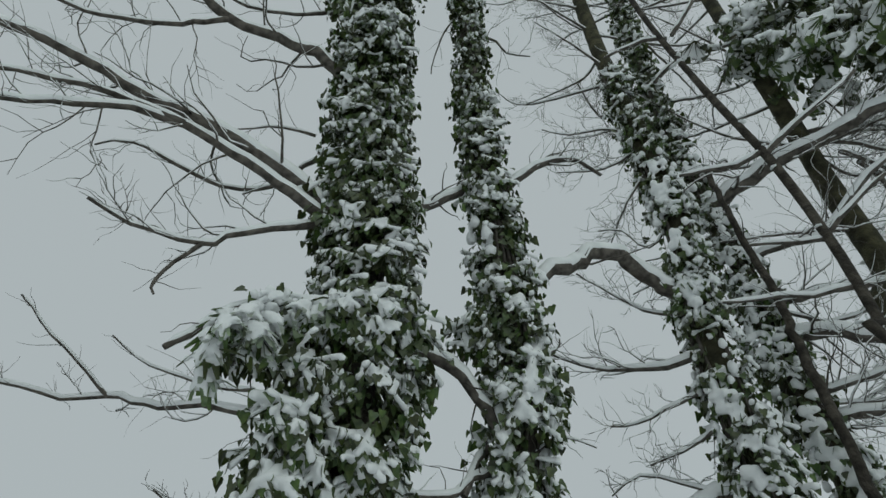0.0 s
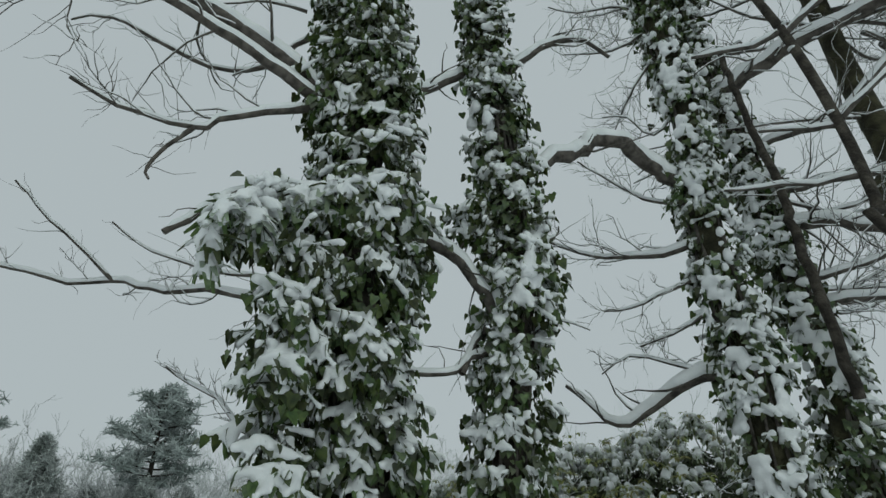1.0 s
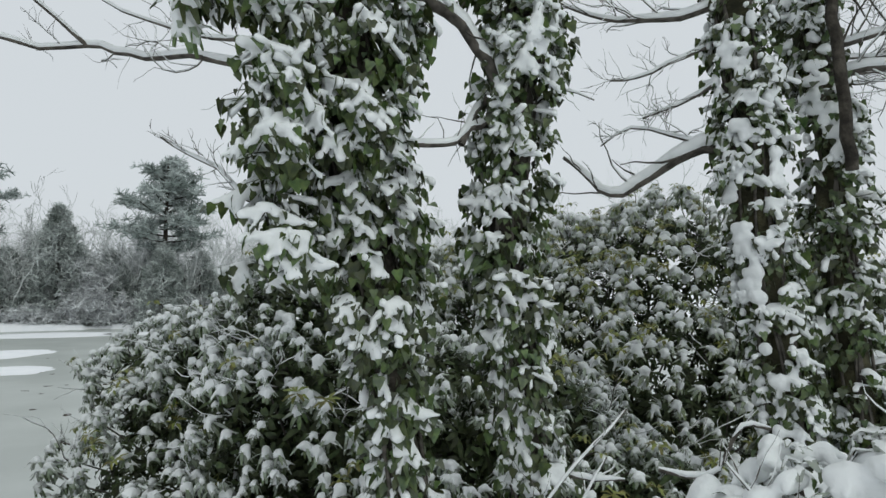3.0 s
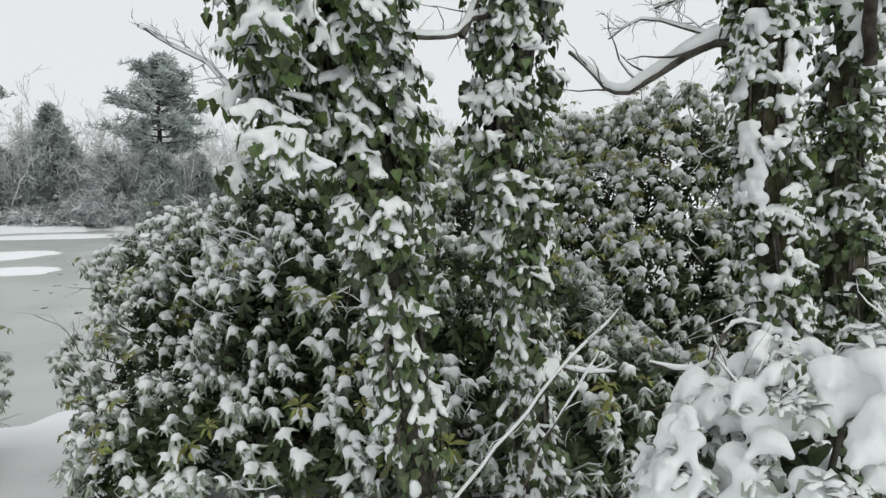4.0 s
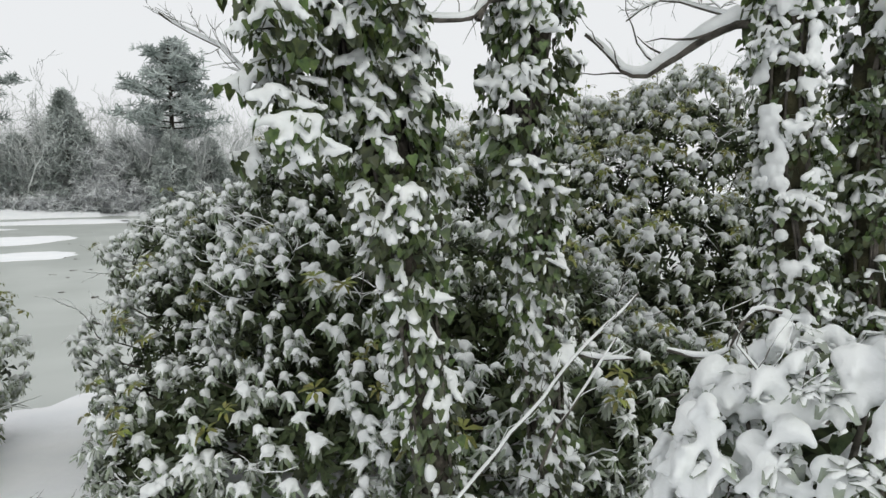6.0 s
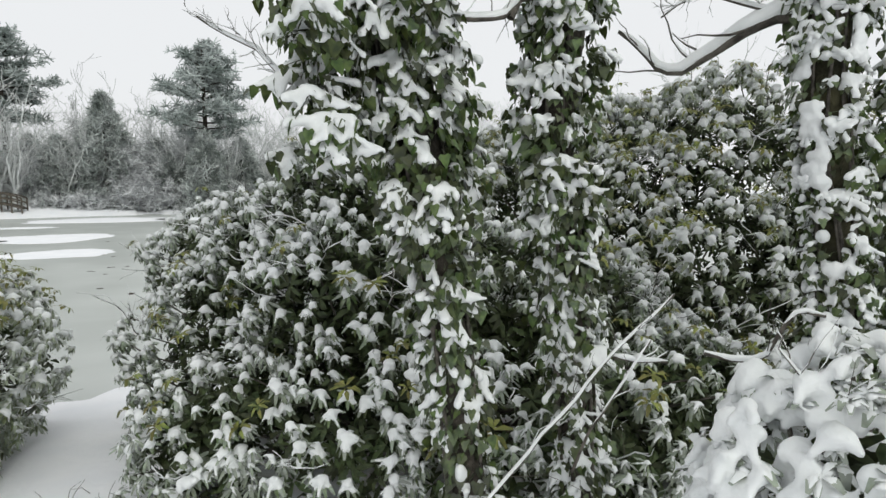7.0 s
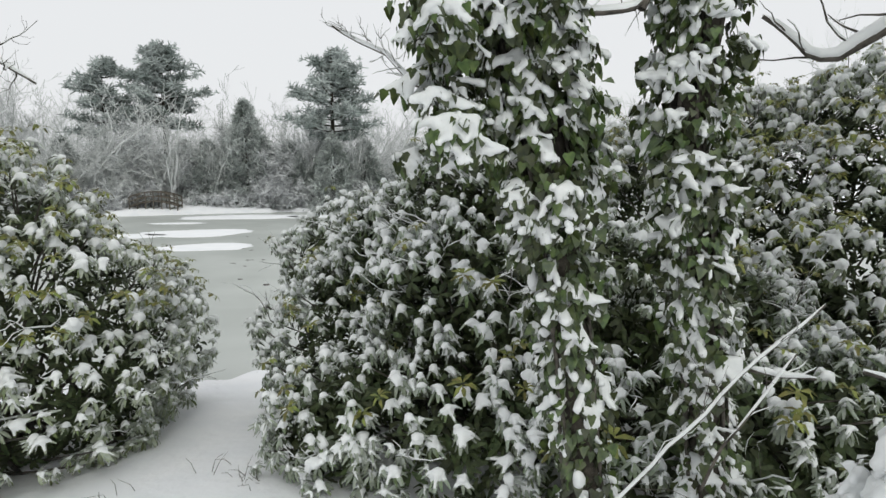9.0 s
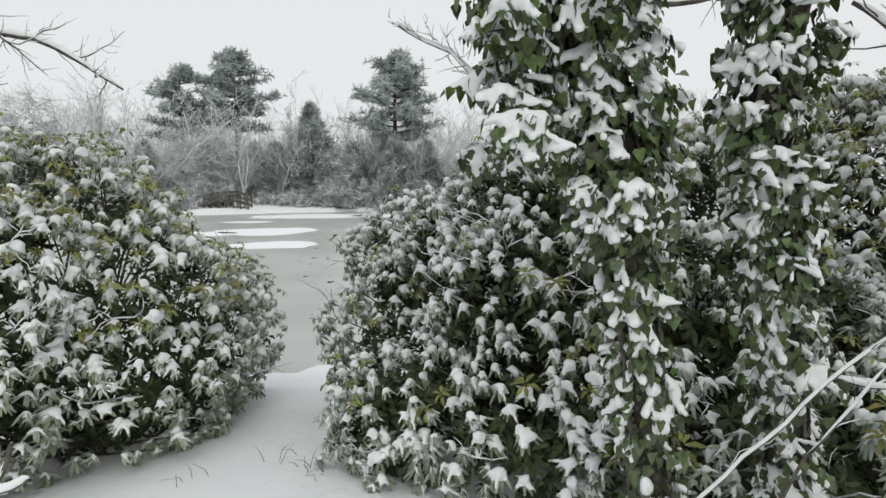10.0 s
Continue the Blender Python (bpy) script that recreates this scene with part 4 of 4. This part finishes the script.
for k in range(14):
    limb(tree_f, [(3.28, 3.42, 5.49), (3.55, 3.29, 5.49), (3.88, 3.07, 5.53)] if k == 0 else [np.array((3.25, 3.44, 5.82)) + np.array([0.13, 0, -0.16]) * k * 0.8, np.array((3.58, 3.26, 5.84)) + np.array([0.11, 0.1, -0.14]) * k, np.array((3.91, 3.04, 5.72)) + np.array([0.14, 0.2, -0.17]) * k], 0.022, 0.01, 2, 17, 0.9, snow=1.0)
limb(tree_f, [(3.25, 3.51, 7.43), (3.40, 3.17, 6.87), (3.49, 2.76, 6.40), (3.59, 2.29, 5.85)], 0.03, 0.015, 1, 5, 0.5, snow=1.3)
clothe(tree_f, [upright(o, 1.6 * RNG.uniform(0.8, 1.3), p) for p, o in drape([(3.23, 3.19, 7.22), (3.45, 2.81, 6.48), (3.55, 2.34, 5.70)], 170, 0.24)], SPRIGS, "ivy_tuft", IVY, IVY_ONE, "dark ivy hanging from the limb", 110, "ivy")


# ---- bushes ----
bush("rhododendron", "broad rhododendron bush bowed under fresh snow", [((-1.89, 5.59, -0.15), (1.6, 1.15, 1.35)), ((-0.51, 5.28, -0.39), (1.5, 1.2, 1.35)), ((0.91, 5.12, -0.33), (1.3, 1.1, 1.25)), ((-2.55, 6.09, 0.75), (1.1, 0.8, 0.75)),
((-1.70, 3.90, -0.28), (0.8, 0.75, 0.75)), ((-0.82, 3.71, -0.15), (0.9, 0.7, 0.75)), ((-0.06, 3.70, -0.15), (0.9, 0.7, 0.75)), ((0.69, 3.64, -0.12), (0.8, 0.65, 0.75)), ((1.40, 3.96, -0.15), (0.7, 0.65, 0.8)), ((-0.07, 4.40, 0.58), (0.7, 0.6, 0.8)),
    ((-1.21, 3.71, -0.35), (0.6, 0.5, 0.7)), ((-0.98, 4.19, 0.63), (0.8, 0.6, 0.8)), ((0.57, 4.56, 0.54), (0.8, 0.6, 0.8)), ((-0.29, 3.69, -0.42), (0.7, 0.5, 0.6)), ((0.47, 3.67, -0.42), (0.7, 0.5, 0.6)), ((-1.15, 4.76, 1.26), (0.75, 0.6, 0.75)), ((-1.78, 5.10, 1.04), (0.7, 0.6, 0.6))], (-1.00, 5.51, -1.36), 78, 300, 80, 80, young=90, scale=0.80, inner=1.0, clumps=20, bare=-0.6, gap=-0.32, lee=1.3)
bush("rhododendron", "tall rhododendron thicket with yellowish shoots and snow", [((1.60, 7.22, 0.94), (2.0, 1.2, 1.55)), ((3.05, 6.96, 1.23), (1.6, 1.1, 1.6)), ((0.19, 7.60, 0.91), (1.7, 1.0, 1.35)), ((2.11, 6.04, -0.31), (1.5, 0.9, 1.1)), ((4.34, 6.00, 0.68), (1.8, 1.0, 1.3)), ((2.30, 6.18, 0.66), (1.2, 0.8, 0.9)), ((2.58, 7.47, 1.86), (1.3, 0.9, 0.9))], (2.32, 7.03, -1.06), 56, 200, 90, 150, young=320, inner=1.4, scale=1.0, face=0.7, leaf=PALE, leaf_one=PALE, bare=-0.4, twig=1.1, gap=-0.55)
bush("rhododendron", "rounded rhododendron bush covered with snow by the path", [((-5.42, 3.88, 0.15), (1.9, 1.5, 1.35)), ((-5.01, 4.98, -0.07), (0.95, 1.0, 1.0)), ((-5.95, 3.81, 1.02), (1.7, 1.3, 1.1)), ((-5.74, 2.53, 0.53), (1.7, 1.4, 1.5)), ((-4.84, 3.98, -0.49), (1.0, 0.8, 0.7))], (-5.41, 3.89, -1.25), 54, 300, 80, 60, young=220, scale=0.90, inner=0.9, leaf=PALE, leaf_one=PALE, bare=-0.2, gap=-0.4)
LAUREL_MASS = [((1.26, 1.68, 0.75), (0.55, 0.45, 0.40)), ((1.07, 1.92, 0.53), (0.33, 0.35, 0.34)), ((1.40, 1.57, 0.85), (0.45, 0.4, 0.40))]
laurel = bush("laurel_bush", "low evergreen laurel bush buried in thick snow", LAUREL_MASS, (1.29, 1.66, 0.23), 70, 160, 25, 8, tpls=LAUREL, inner=0.3, scale=0.75, gap=-9)
heap = Soup()
for p, n in ellipsoid_points(LAUREL_MASS, 76, 0.03) + ellipsoid_points([(c, np.array(r) * 0.8) for c, r in LAUREL_MASS], 60, 0.03):
    if n[2] < -0.4:
        continue
    # a rounded pad on the end of each shoot, with fingers of snow on the leaves round it
    out = unit(n + np.array([0, 0, 0.5]) + RNG.normal(0, 0.35, 3))
    big = RNG.uniform(0.023, 0.047) * (0.8 + 0.35 * n[2])
    heap.stamp(SPHERE, [frame_of(out, RNG.uniform(0, 6.28), 1, p + n * 0.02) @ np.diag([big * RNG.uniform(1.0, 1.7), big, big * 0.95, 1.0])])
    for k in range(int(RNG.integers(3, 6))):
        way = unit(np.cross(out, RNG.normal(0, 1, 3)) + 0.35 * n + np.array([0, 0, -0.35]))
        for u in range(4):
            r = max(0.015, big * (0.58 - 0.07 * u))
            heap.stamp(SPHERE, [np.array(Matrix.Translation(Vector(p + n * 0.02 + way * (big * 0.5 + 0.014 * u) - np.array([0, 0, 0.0022 * u * u])))) @ np.diag([r * 1.1, r, r, 1.0])])
heap_ob = part("snow_cover", heap.mesh("snow_cover", SNOW), laurel, "thick rounded fresh snow", "stuff")
melt = heap_ob.modifiers.new("melt", "REMESH")
melt.mode, melt.voxel_size, melt.use_smooth_shade = "VOXEL", 0.011, True
soft = heap_ob.modifiers.new("soften", "SMOOTH")
soft.factor, soft.iterations = 0.5, 3

# ---- fallen branch that leans in front of the bush ----
stick = thing("fallen_branch", "bare fallen branch coated with snow leaning against the bush", "branch")
limb(stick, [(-0.09, 2.35, 0.05), (0.03, 2.40, 0.23), (0.19, 2.44, 0.42), (0.39, 2.47, 0.65), (0.60, 2.53, 0.88), (0.85, 2.62, 1.10)], 0.009, 0.005, 1, 9, 0.4, snow=0.9)
limb(stick, [(0.57, 2.54, 0.83), (0.67, 2.51, 0.83), (0.79, 2.48, 0.83)], 0.010, 0.006, 1, 3, 0.2, snow=1.8)
limb(stick, [(0.39, 2.47, 0.32), (0.46, 2.46, 0.52), (0.56, 2.44, 0.70), (0.72, 2.50, 0.92)], 0.007, 0.004, 1, 3, 0.2, snow=1.6)
limb(stick, [(0.81, 2.15, 0.97), (0.96, 2.09, 0.96), (1.02, 2.06, 1.04), (1.06, 2.04, 1.15), (1.17, 2.04, 1.14)], 0.009, 0.006, 1, 3, 0.2, snow=1.6)

# ---- overhanging branch from a tree beside the path ----
tree_g, line_g = bare_tree("bare tree beside the path with low snowy branches", [(-7.13, 2.56, 4.72), (-7.16, 2.47, 3.01), (-7.21, 2.35, 1.19), (-7.25, 2.23, -0.71)], [0.08, 0.11, 0.13, 0.15], BARK)
limb(tree_g, [(-7.18, 2.43, 2.47), (-6.43, 2.95, 2.98), (-5.76, 3.36, 2.93), (-5.34, 3.65, 2.88), (-5.09, 3.82, 2.74), (-4.86, 3.96, 2.55), (-4.77, 4.06, 2.46)], 0.07, 0.01, 2, 16, 1.0, snow=1.4)

# ---- the far bank ----
def bare_mesh(seed, height, kids, lean=0.0):
    lines = []
    for k in range(3):
        grow(lines, (RNG.normal(0, 0.15), RNG.normal(0, 0.15), 0), (lean + RNG.normal(0, 0.15), RNG.normal(0, 0.15), 1), height * RNG.uniform(0.6, 0.95), height * 0.010, 3, kids, 0.14, 0.05, 0.95, 0.2, 3)
    trunk, crown = Soup(), Soup()
    for p, r, lv in lines:
        if lv == 3:
            tube(trunk, p, r, 6)
        else:
            tube(crown, p, np.maximum(r, 0.020), 3)
    return trunk.mesh("trunk", FROST_HAZE), crown.mesh("crown", FROST_HAZE)


def far_tree(seed, height, kids):
    root = thing("tree", "bare deciduous tree white with frost and painted haze on the far bank", "tree", "frosted trees on the far bank")
    a, b = bare_mesh(seed, height, kids)
    part("trunk", a, root)
    part("crown", b, root)
    return root


def needle_tuft(n, length, width):
    v, f = [], []
    g = np.random.default_rng(n)
    for k in range(n):
        d = unit(g.normal(0, 1, 3) + np.array([0, 0, 0.35]))
        s = unit(np.cross(d, g.normal(0, 1, 3))) * width
        i = len(v)
        v += [s, -s, d * length + s * 0.6, d * length - s * 0.6]
        f += [(i, i + 1, i + 3), (i, i + 3, i + 2)]
    return np.array(v), np.array(f)


TUFT = needle_tuft(11, 0.55, 0.045)
TWIGGY = needle_tuft(13, 1.25, 0.026)


def pine(base, height, crown_from, tiers, reach, lean=0.0):
    root = thing("pine_tree", "tall dark green pine dusted with snow across the pond", "tree", "pines")
    base = np.array(base)
    line = smooth_line([base, base + np.array([lean * 0.4, 0, height * 0.5]), base + np.array([lean, 0, height * 0.97])], 0.6)
    s, needles = Soup(), Soup()
    tube(s, line, np.linspace(0.34, 0.08, len(line)), 8)
    ms = []
    limbs = Soup()
    for k in range(tiers):
        h = crown_from + (1 - crown_from) * (k + RNG.uniform(0, 0.8)) / tiers
        i = min(len(line) - 2, int(h * (len(line) - 1)))
        a = RNG.uniform(0, 6.28)
        t = (h - crown_from) / (1 - crown_from)
        ln = reach * (0.22 + 0.9 * (1 - t) ** 0.7 * min(1, 0.55 + 2.5 * t)) * RNG.uniform(0.55, 1.1)
        d = np.array([math.cos(a), math.sin(a), 0.10 + 0.35 * t])
        tip = line[i] + d * ln
        pts = smooth_line([line[i], line[i] + d * ln * 0.5 + np.array([0, 0, -0.15]), tip], 0.5)
        tube(limbs, pts, np.linspace(0.09, 0.03, len(pts)), 4)
        for q in range(int(6 + ln * 5)):
            u = RNG.uniform(0.35, 1.05)
            p = line[i] + d * ln * u + RNG.normal(0, 1, 3) * np.array([0.42, 0.42, 0.10]) * (0.5 + 0.3 * ln * u)
            ms.append(frame_of((0, 0, 1), RNG.uniform(0, 6.28), RNG.uniform(0.7, 1.5), p))
    needles.stamp(TUFT, ms)
    part("trunk", s.mesh("trunk", BARK), root)
    part("boughwork", limbs.mesh("boughwork", BARK), root, "", "stuff")
    part("crown", needles.mesh("crown", PINE), root, "dense dark needles with a dusting of snow, paled to paint in haze", "stuff")
    return root


def spruce(base, height, reach):
    root = thing("conifer", "dark conifer with frosted drooping boughs", "tree", "conifers")
    base = np.array(base)
    s, needles = Soup(), Soup()
    tube(s, [base, base + np.array([0, 0, height])], [0.2, 0.03], 6)
    ms = []
    for k in range(int(height * 150)):
        h = RNG.uniform(0.0, 1) ** 1.35
        a = RNG.uniform(0, 6.28)
        rr = reach * (1 - h) ** 0.7 * RNG.uniform(0.3, 1.0) * (0.8 + 0.4 * noise.noise(Vector((math.cos(a) * 2, math.sin(a) * 2, h * 7 + base[0])))) + 0.1
        ms.append(frame_of((math.cos(a), math.sin(a), 0.2), RNG.uniform(0, 6.28), RNG.uniform(0.6, 1.2), base + np.array([math.cos(a) * rr, math.sin(a) * rr, h * height - 0.25 * rr])))
    needles.stamp(TUFT, ms)
    part("trunk", s.mesh("trunk", BARK), root)
    part("crown", needles.mesh("crown", SPRUCE), root, "frosted needles, paled further to paint in haze", "stuff")
    return root


def far_bush(base, w, h, tuft=None, many=32):
    root = thing("bush", "low waterside bush white with snow", "bush", "far bank bushes")
    base = np.array(base)
    s = Soup()
    ms = []
    for k in range(int(w * h * many)):
        n = unit(RNG.normal(0, 1, 3))
        n[2] = abs(n[2])
        p = base + n * np.array([w, w * 0.7, h]) * RNG.uniform(0.35, 1.05) * (1 + 0.3 * noise.noise(Vector(n * 2 + base)))
        ms.append(frame_of(n, RNG.uniform(0, 6.28), RNG.uniform(0.5, 1.1), p))
    s.stamp(tuft or TUFT, ms)
    part("branchwork", s.mesh("branchwork", FARBUSH), root, "", "stuff")
    return root


def on_ground(p):
    return (p[0], p[1], float(ground_z(p[0], p[1])) - 0.05)


pine(on_ground((-27.25, 57.36, 0.32)), 16.6, 0.42, 44, 4.7)
pine(on_ground((-46.45, 55.08, -0.42)), 17.0, 0.50, 52, 5.0)
pine(on_ground((-52.12, 52.61, -0.46)), 15.4, 0.46, 36, 3.9)
SPRUCES = [((-36.38, 55.13, 0.37), 10.8, 5.4), ((-29.45, 60.22, 0.39), 7.0, 4.4), ((-43.72, 54.73, 0.28), 6.2, 5.0), ((-47.88, 48.37, 0.31), 6.0, 3.8), ((-33.2, 58.6, 0.4), 6.6, 4.6), ((-40.2, 53.8, 0.4), 6.4, 4.8), ((-25.0, 60.6, 0.4), 6.8, 4.6), ((-31.2, 57.2, 0.4), 5.2, 3.6), ((-51.5, 46.6, 0.4), 6.5, 4.6), ((-38.0, 56.4, 0.4), 8.0, 4.4), ((-20.0, 62.4, 0.4), 6.8, 4.8), ((-26.9, 56.4, 0.4), 7.4, 3.8)]
for p, h, w in SPRUCES:
    spruce(on_ground(p), h, w)
for p, w, h in (((-30.94, 54.35, -0.15), 3.4, 2.6), ((-34.00, 53.09, -0.17), 2.2, 2.8), ((-28.97, 55.76, -0.15), 2.0, 1.6), ((-45.46, 44.42, -0.16), 3.0, 2.2), ((-24.92, 57.90, -0.14), 3.0, 2.4), ((-39.63, 50.95, -0.22), 2.0, 1.2), ((-37.0, 51.6, 0), 2.4, 1.6), ((-43.6, 47.6, 0), 2.6, 2.4), ((-26.6, 57.0, 0), 2.6, 2.0), ((-32.5, 54.6, 0), 2.6, 3.2), ((-22.0, 59.4, 0), 2.8, 2.2), ((-48.4, 42.0, 0), 3.0, 2.6)):
    far_bush(on_ground(p), w, h)
low = far_bush((0, 0, 0), 3.8, 8.6, TWIGGY, 13)
tagged(low, "leafless waterside thicket grey with frost and painted haze")
for k in range(56):
    az = radians(-14 + 78 * (k % 28 + RNG.uniform(0, 1)) / 28)
    d = 65.0 + RNG.uniform(0, 7)
    x, y = -math.sin(az) * d, math.cos(az) * d
    q = RNG.uniform(0.6, 1.1)
    m = pose(x, y, float(ground_z(x, y)) - 0.1, 0, 0, RNG.uniform(0, 360)) @ Matrix.Diagonal((q * RNG.uniform(0.9, 1.5), q, q * RNG.uniform(0.7, 1.2), 1))
    t = low if k == 0 else copy_thing(low, Matrix())
    t.matrix_basis = m
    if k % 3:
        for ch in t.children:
            ch.material_slots[0].link, ch.material_slots[0].material = "OBJECT", FROST_HAZE
MODELS = [far_tree(i, 12.5, 8) for i in range(6)]
spots = []
for k in range(96):
    az = radians(-14 + 78 * (k + RNG.uniform(0, 1)) / 96)
    d = 63.5 + RNG.uniform(0, 1) ** 1.3 * 27
    spots.append((-math.sin(az) * d, math.cos(az) * d, RNG.uniform(0.65, 1.05) * (1 + 0.004 * (d - 64))))
for i, (x, y, k) in enumerate(spots):
    m = pose(x, y, float(ground_z(x, y)) - 0.05, 0, 0, RNG.uniform(0, 360)) @ Matrix.Diagonal((k * RNG.uniform(0.9, 1.2), k * RNG.uniform(0.9, 1.2), k, 1))
    if i < len(MODELS):
        MODELS[i].matrix_basis = m
    else:
        t = copy_thing(MODELS[i % len(MODELS)], Matrix())
        t.matrix_basis = m

pop = copy_thing(MODELS[1], Matrix())
px, py, pz = on_ground((26.14, 80.88, 11.40))
pop.matrix_basis = pose(px, py, pz) @ Matrix.Diagonal((0.55, 0.55, 1.75, 1))
tagged(pop, "tall slender bare tree far behind the thicket")

# ---- little arched footbridge ----
def footbridge(centre, width, turn):
    root = thing("footbridge", "small arched wooden footbridge at the far edge of the pond", "bridge")
    root.matrix_basis = Matrix.Translation(centre) @ Matrix.Rotation(turn, 4, "Z")

    def rail(name, z, thick, high, y, rise):
        s = Soup()
        n = 17
        v = []
        for i in range(n):
            u = i / (n - 1) * 2 - 1
            x, zz = u * width / 2, z + rise * (1 - u * u)
            v += [(x, y - thick, zz), (x, y + thick, zz), (x, y + thick, zz + high), (x, y - thick, zz + high)]
        s.add(v, grid_tris(n, 4, True))
        part(name, s.mesh(name, WOOD, False), root)

    rail("deck", 0.25, 0.7, 0.14, 0, 0.5)
    for y in (-0.75, 0.75):
        rail("handrail", 1.15, 0.06, 0.12, y, 0.5)
        rail("side_rail", 0.72, 0.04, 0.12, y * 0.97, 0.5)
        for k in range(7):
            u = k / 6 * 2 - 1
            s = Soup()
            tube(s, [(u * width / 2, y, -0.5), (u * width / 2, y, 1.2 + 0.5 * (1 - u * u))], [0.07, 0.07], 4)
            part("post", s.mesh("post", WOOD, False), root)


footbridge((-40.87, 46.70, -0.95), 4.3, radians(24))

# ---- snow on the ice ----
def ice_patch(centre, a, b, turn, seed):
    n = 48
    v = [(0, 0, 0.02)]
    for ring, z in ((0.8, 0.02), (1.0, 0.003)):
        for i in range(n):
            t = i / n * 2 * math.pi
            k = ring * (1 + 0.25 * noise.noise(Vector((math.cos(t) * 1.5 + seed, math.sin(t) * 1.5, seed))) + 0.08 * noise.noise(Vector((math.cos(t) * 6, math.sin(t) * 6 + seed, 1))))
            v.append((math.cos(t) * a * k, math.sin(t) * b * k, z))
    f = [(0, 1 + i, 1 + (i + 1) % n) for i in range(n)]
    for i in range(n):
        j = (i + 1) % n
        f += [(1 + i, 1 + n + i, 1 + n + j), (1 + i, 1 + n + j, 1 + j)]
    ob = tagged(new("snow_patch", mesh_of("snow_patch", v, f, [GROUND_SNOW])), "flat drift of white snow on the pond ice", "snow patch", "snow patches on the ice")
    ob.matrix_basis = Matrix.Translation((centre[0], centre[1], -1.398)) @ Matrix.Rotation(turn, 4, "Z")


for i, (p, a, b) in enumerate((((-17.50, 23.19, -1.41), 2.3, 1.6), ((-23.12, 29.59, -1.39), 3.6, 2.6), ((-29.05, 44.38, -1.36), 6.5, 3.2), ((-22.89, 46.73, -1.37), 4.0, 2.2), ((-29.91, 36.32, -1.25), 2.0, 1.0), ((-25.49, 26.89, -1.28), 2.0, 1.6))):
    ice_patch(p, a, b, radians(22), i * 3.7)

# ---- dead leaves and dark scuffs frozen into the ice ----
marks = Soup()
for k in range(60):
    az, d = radians(RNG.uniform(18, 36)), RNG.uniform(11, 34)
    m = np.array(pose(-math.sin(az) * d, math.cos(az) * d, -1.397, 0, 0, RNG.uniform(0, 360)))
    marks.stamp(BLOBS_LOW[k % 6], [m @ np.diag([RNG.uniform(0.05, 0.22), RNG.uniform(0.04, 0.10), 0.006, 1.0])])
tagged(new("frozen_debris", marks.mesh("frozen_debris", SOIL)), "dark leaf debris frozen into the pond ice", "debris", kind="stuff")

# ---- withered grass beside the path ----
blades = Soup()
for x, y, n in (((-2.36, 3.41, -0.58)[0], (-2.36, 3.41, -0.58)[1], 14), ((-3.13, 3.04, -0.50)[0], (-3.13, 3.04, -0.50)[1], 4), ((-2.73, 3.52, -0.64)[0], (-2.73, 3.52, -0.64)[1], 5)):
    for k in range(n):
        p = np.array([x + RNG.normal(0, 0.10), y + RNG.normal(0, 0.10), 0])
        p[2] = ground_z(p[0], p[1]) - 0.01
        d = unit((RNG.normal(0, 0.5), RNG.normal(0, 0.5), 1))
        h = RNG.uniform(0.08, 0.26)
        tube(blades, [p, p + d * h * 0.6, p + d * h + np.array([RNG.normal(0, 0.04), RNG.normal(0, 0.04), -0.02])], [0.003, 0.002, 0.001], 3)
tagged(new("dry_grass", blades.mesh("dry_grass", WOOD)), "withered grass blades poking through the snow", "grass", kind="stuff")

# ---- snowy twig at the foot of the bank ----
twig = thing("fallen_branch", "forked twig thick with snow beside the path", "branch")
limb(twig, [(-2.36, 1.05, 0.30), (-2.29, 1.17, 0.46), (-2.25, 1.26, 0.57), (-2.23, 1.29, 0.68)], 0.016, 0.008, 1, 3, 0.15, snow=2.2)
limb(twig, [(-2.28, 1.20, 0.51), (-2.19, 1.25, 0.54), (-2.12, 1.27, 0.57)], 0.012, 0.007, 0, 0, 0.1, snow=2.2)
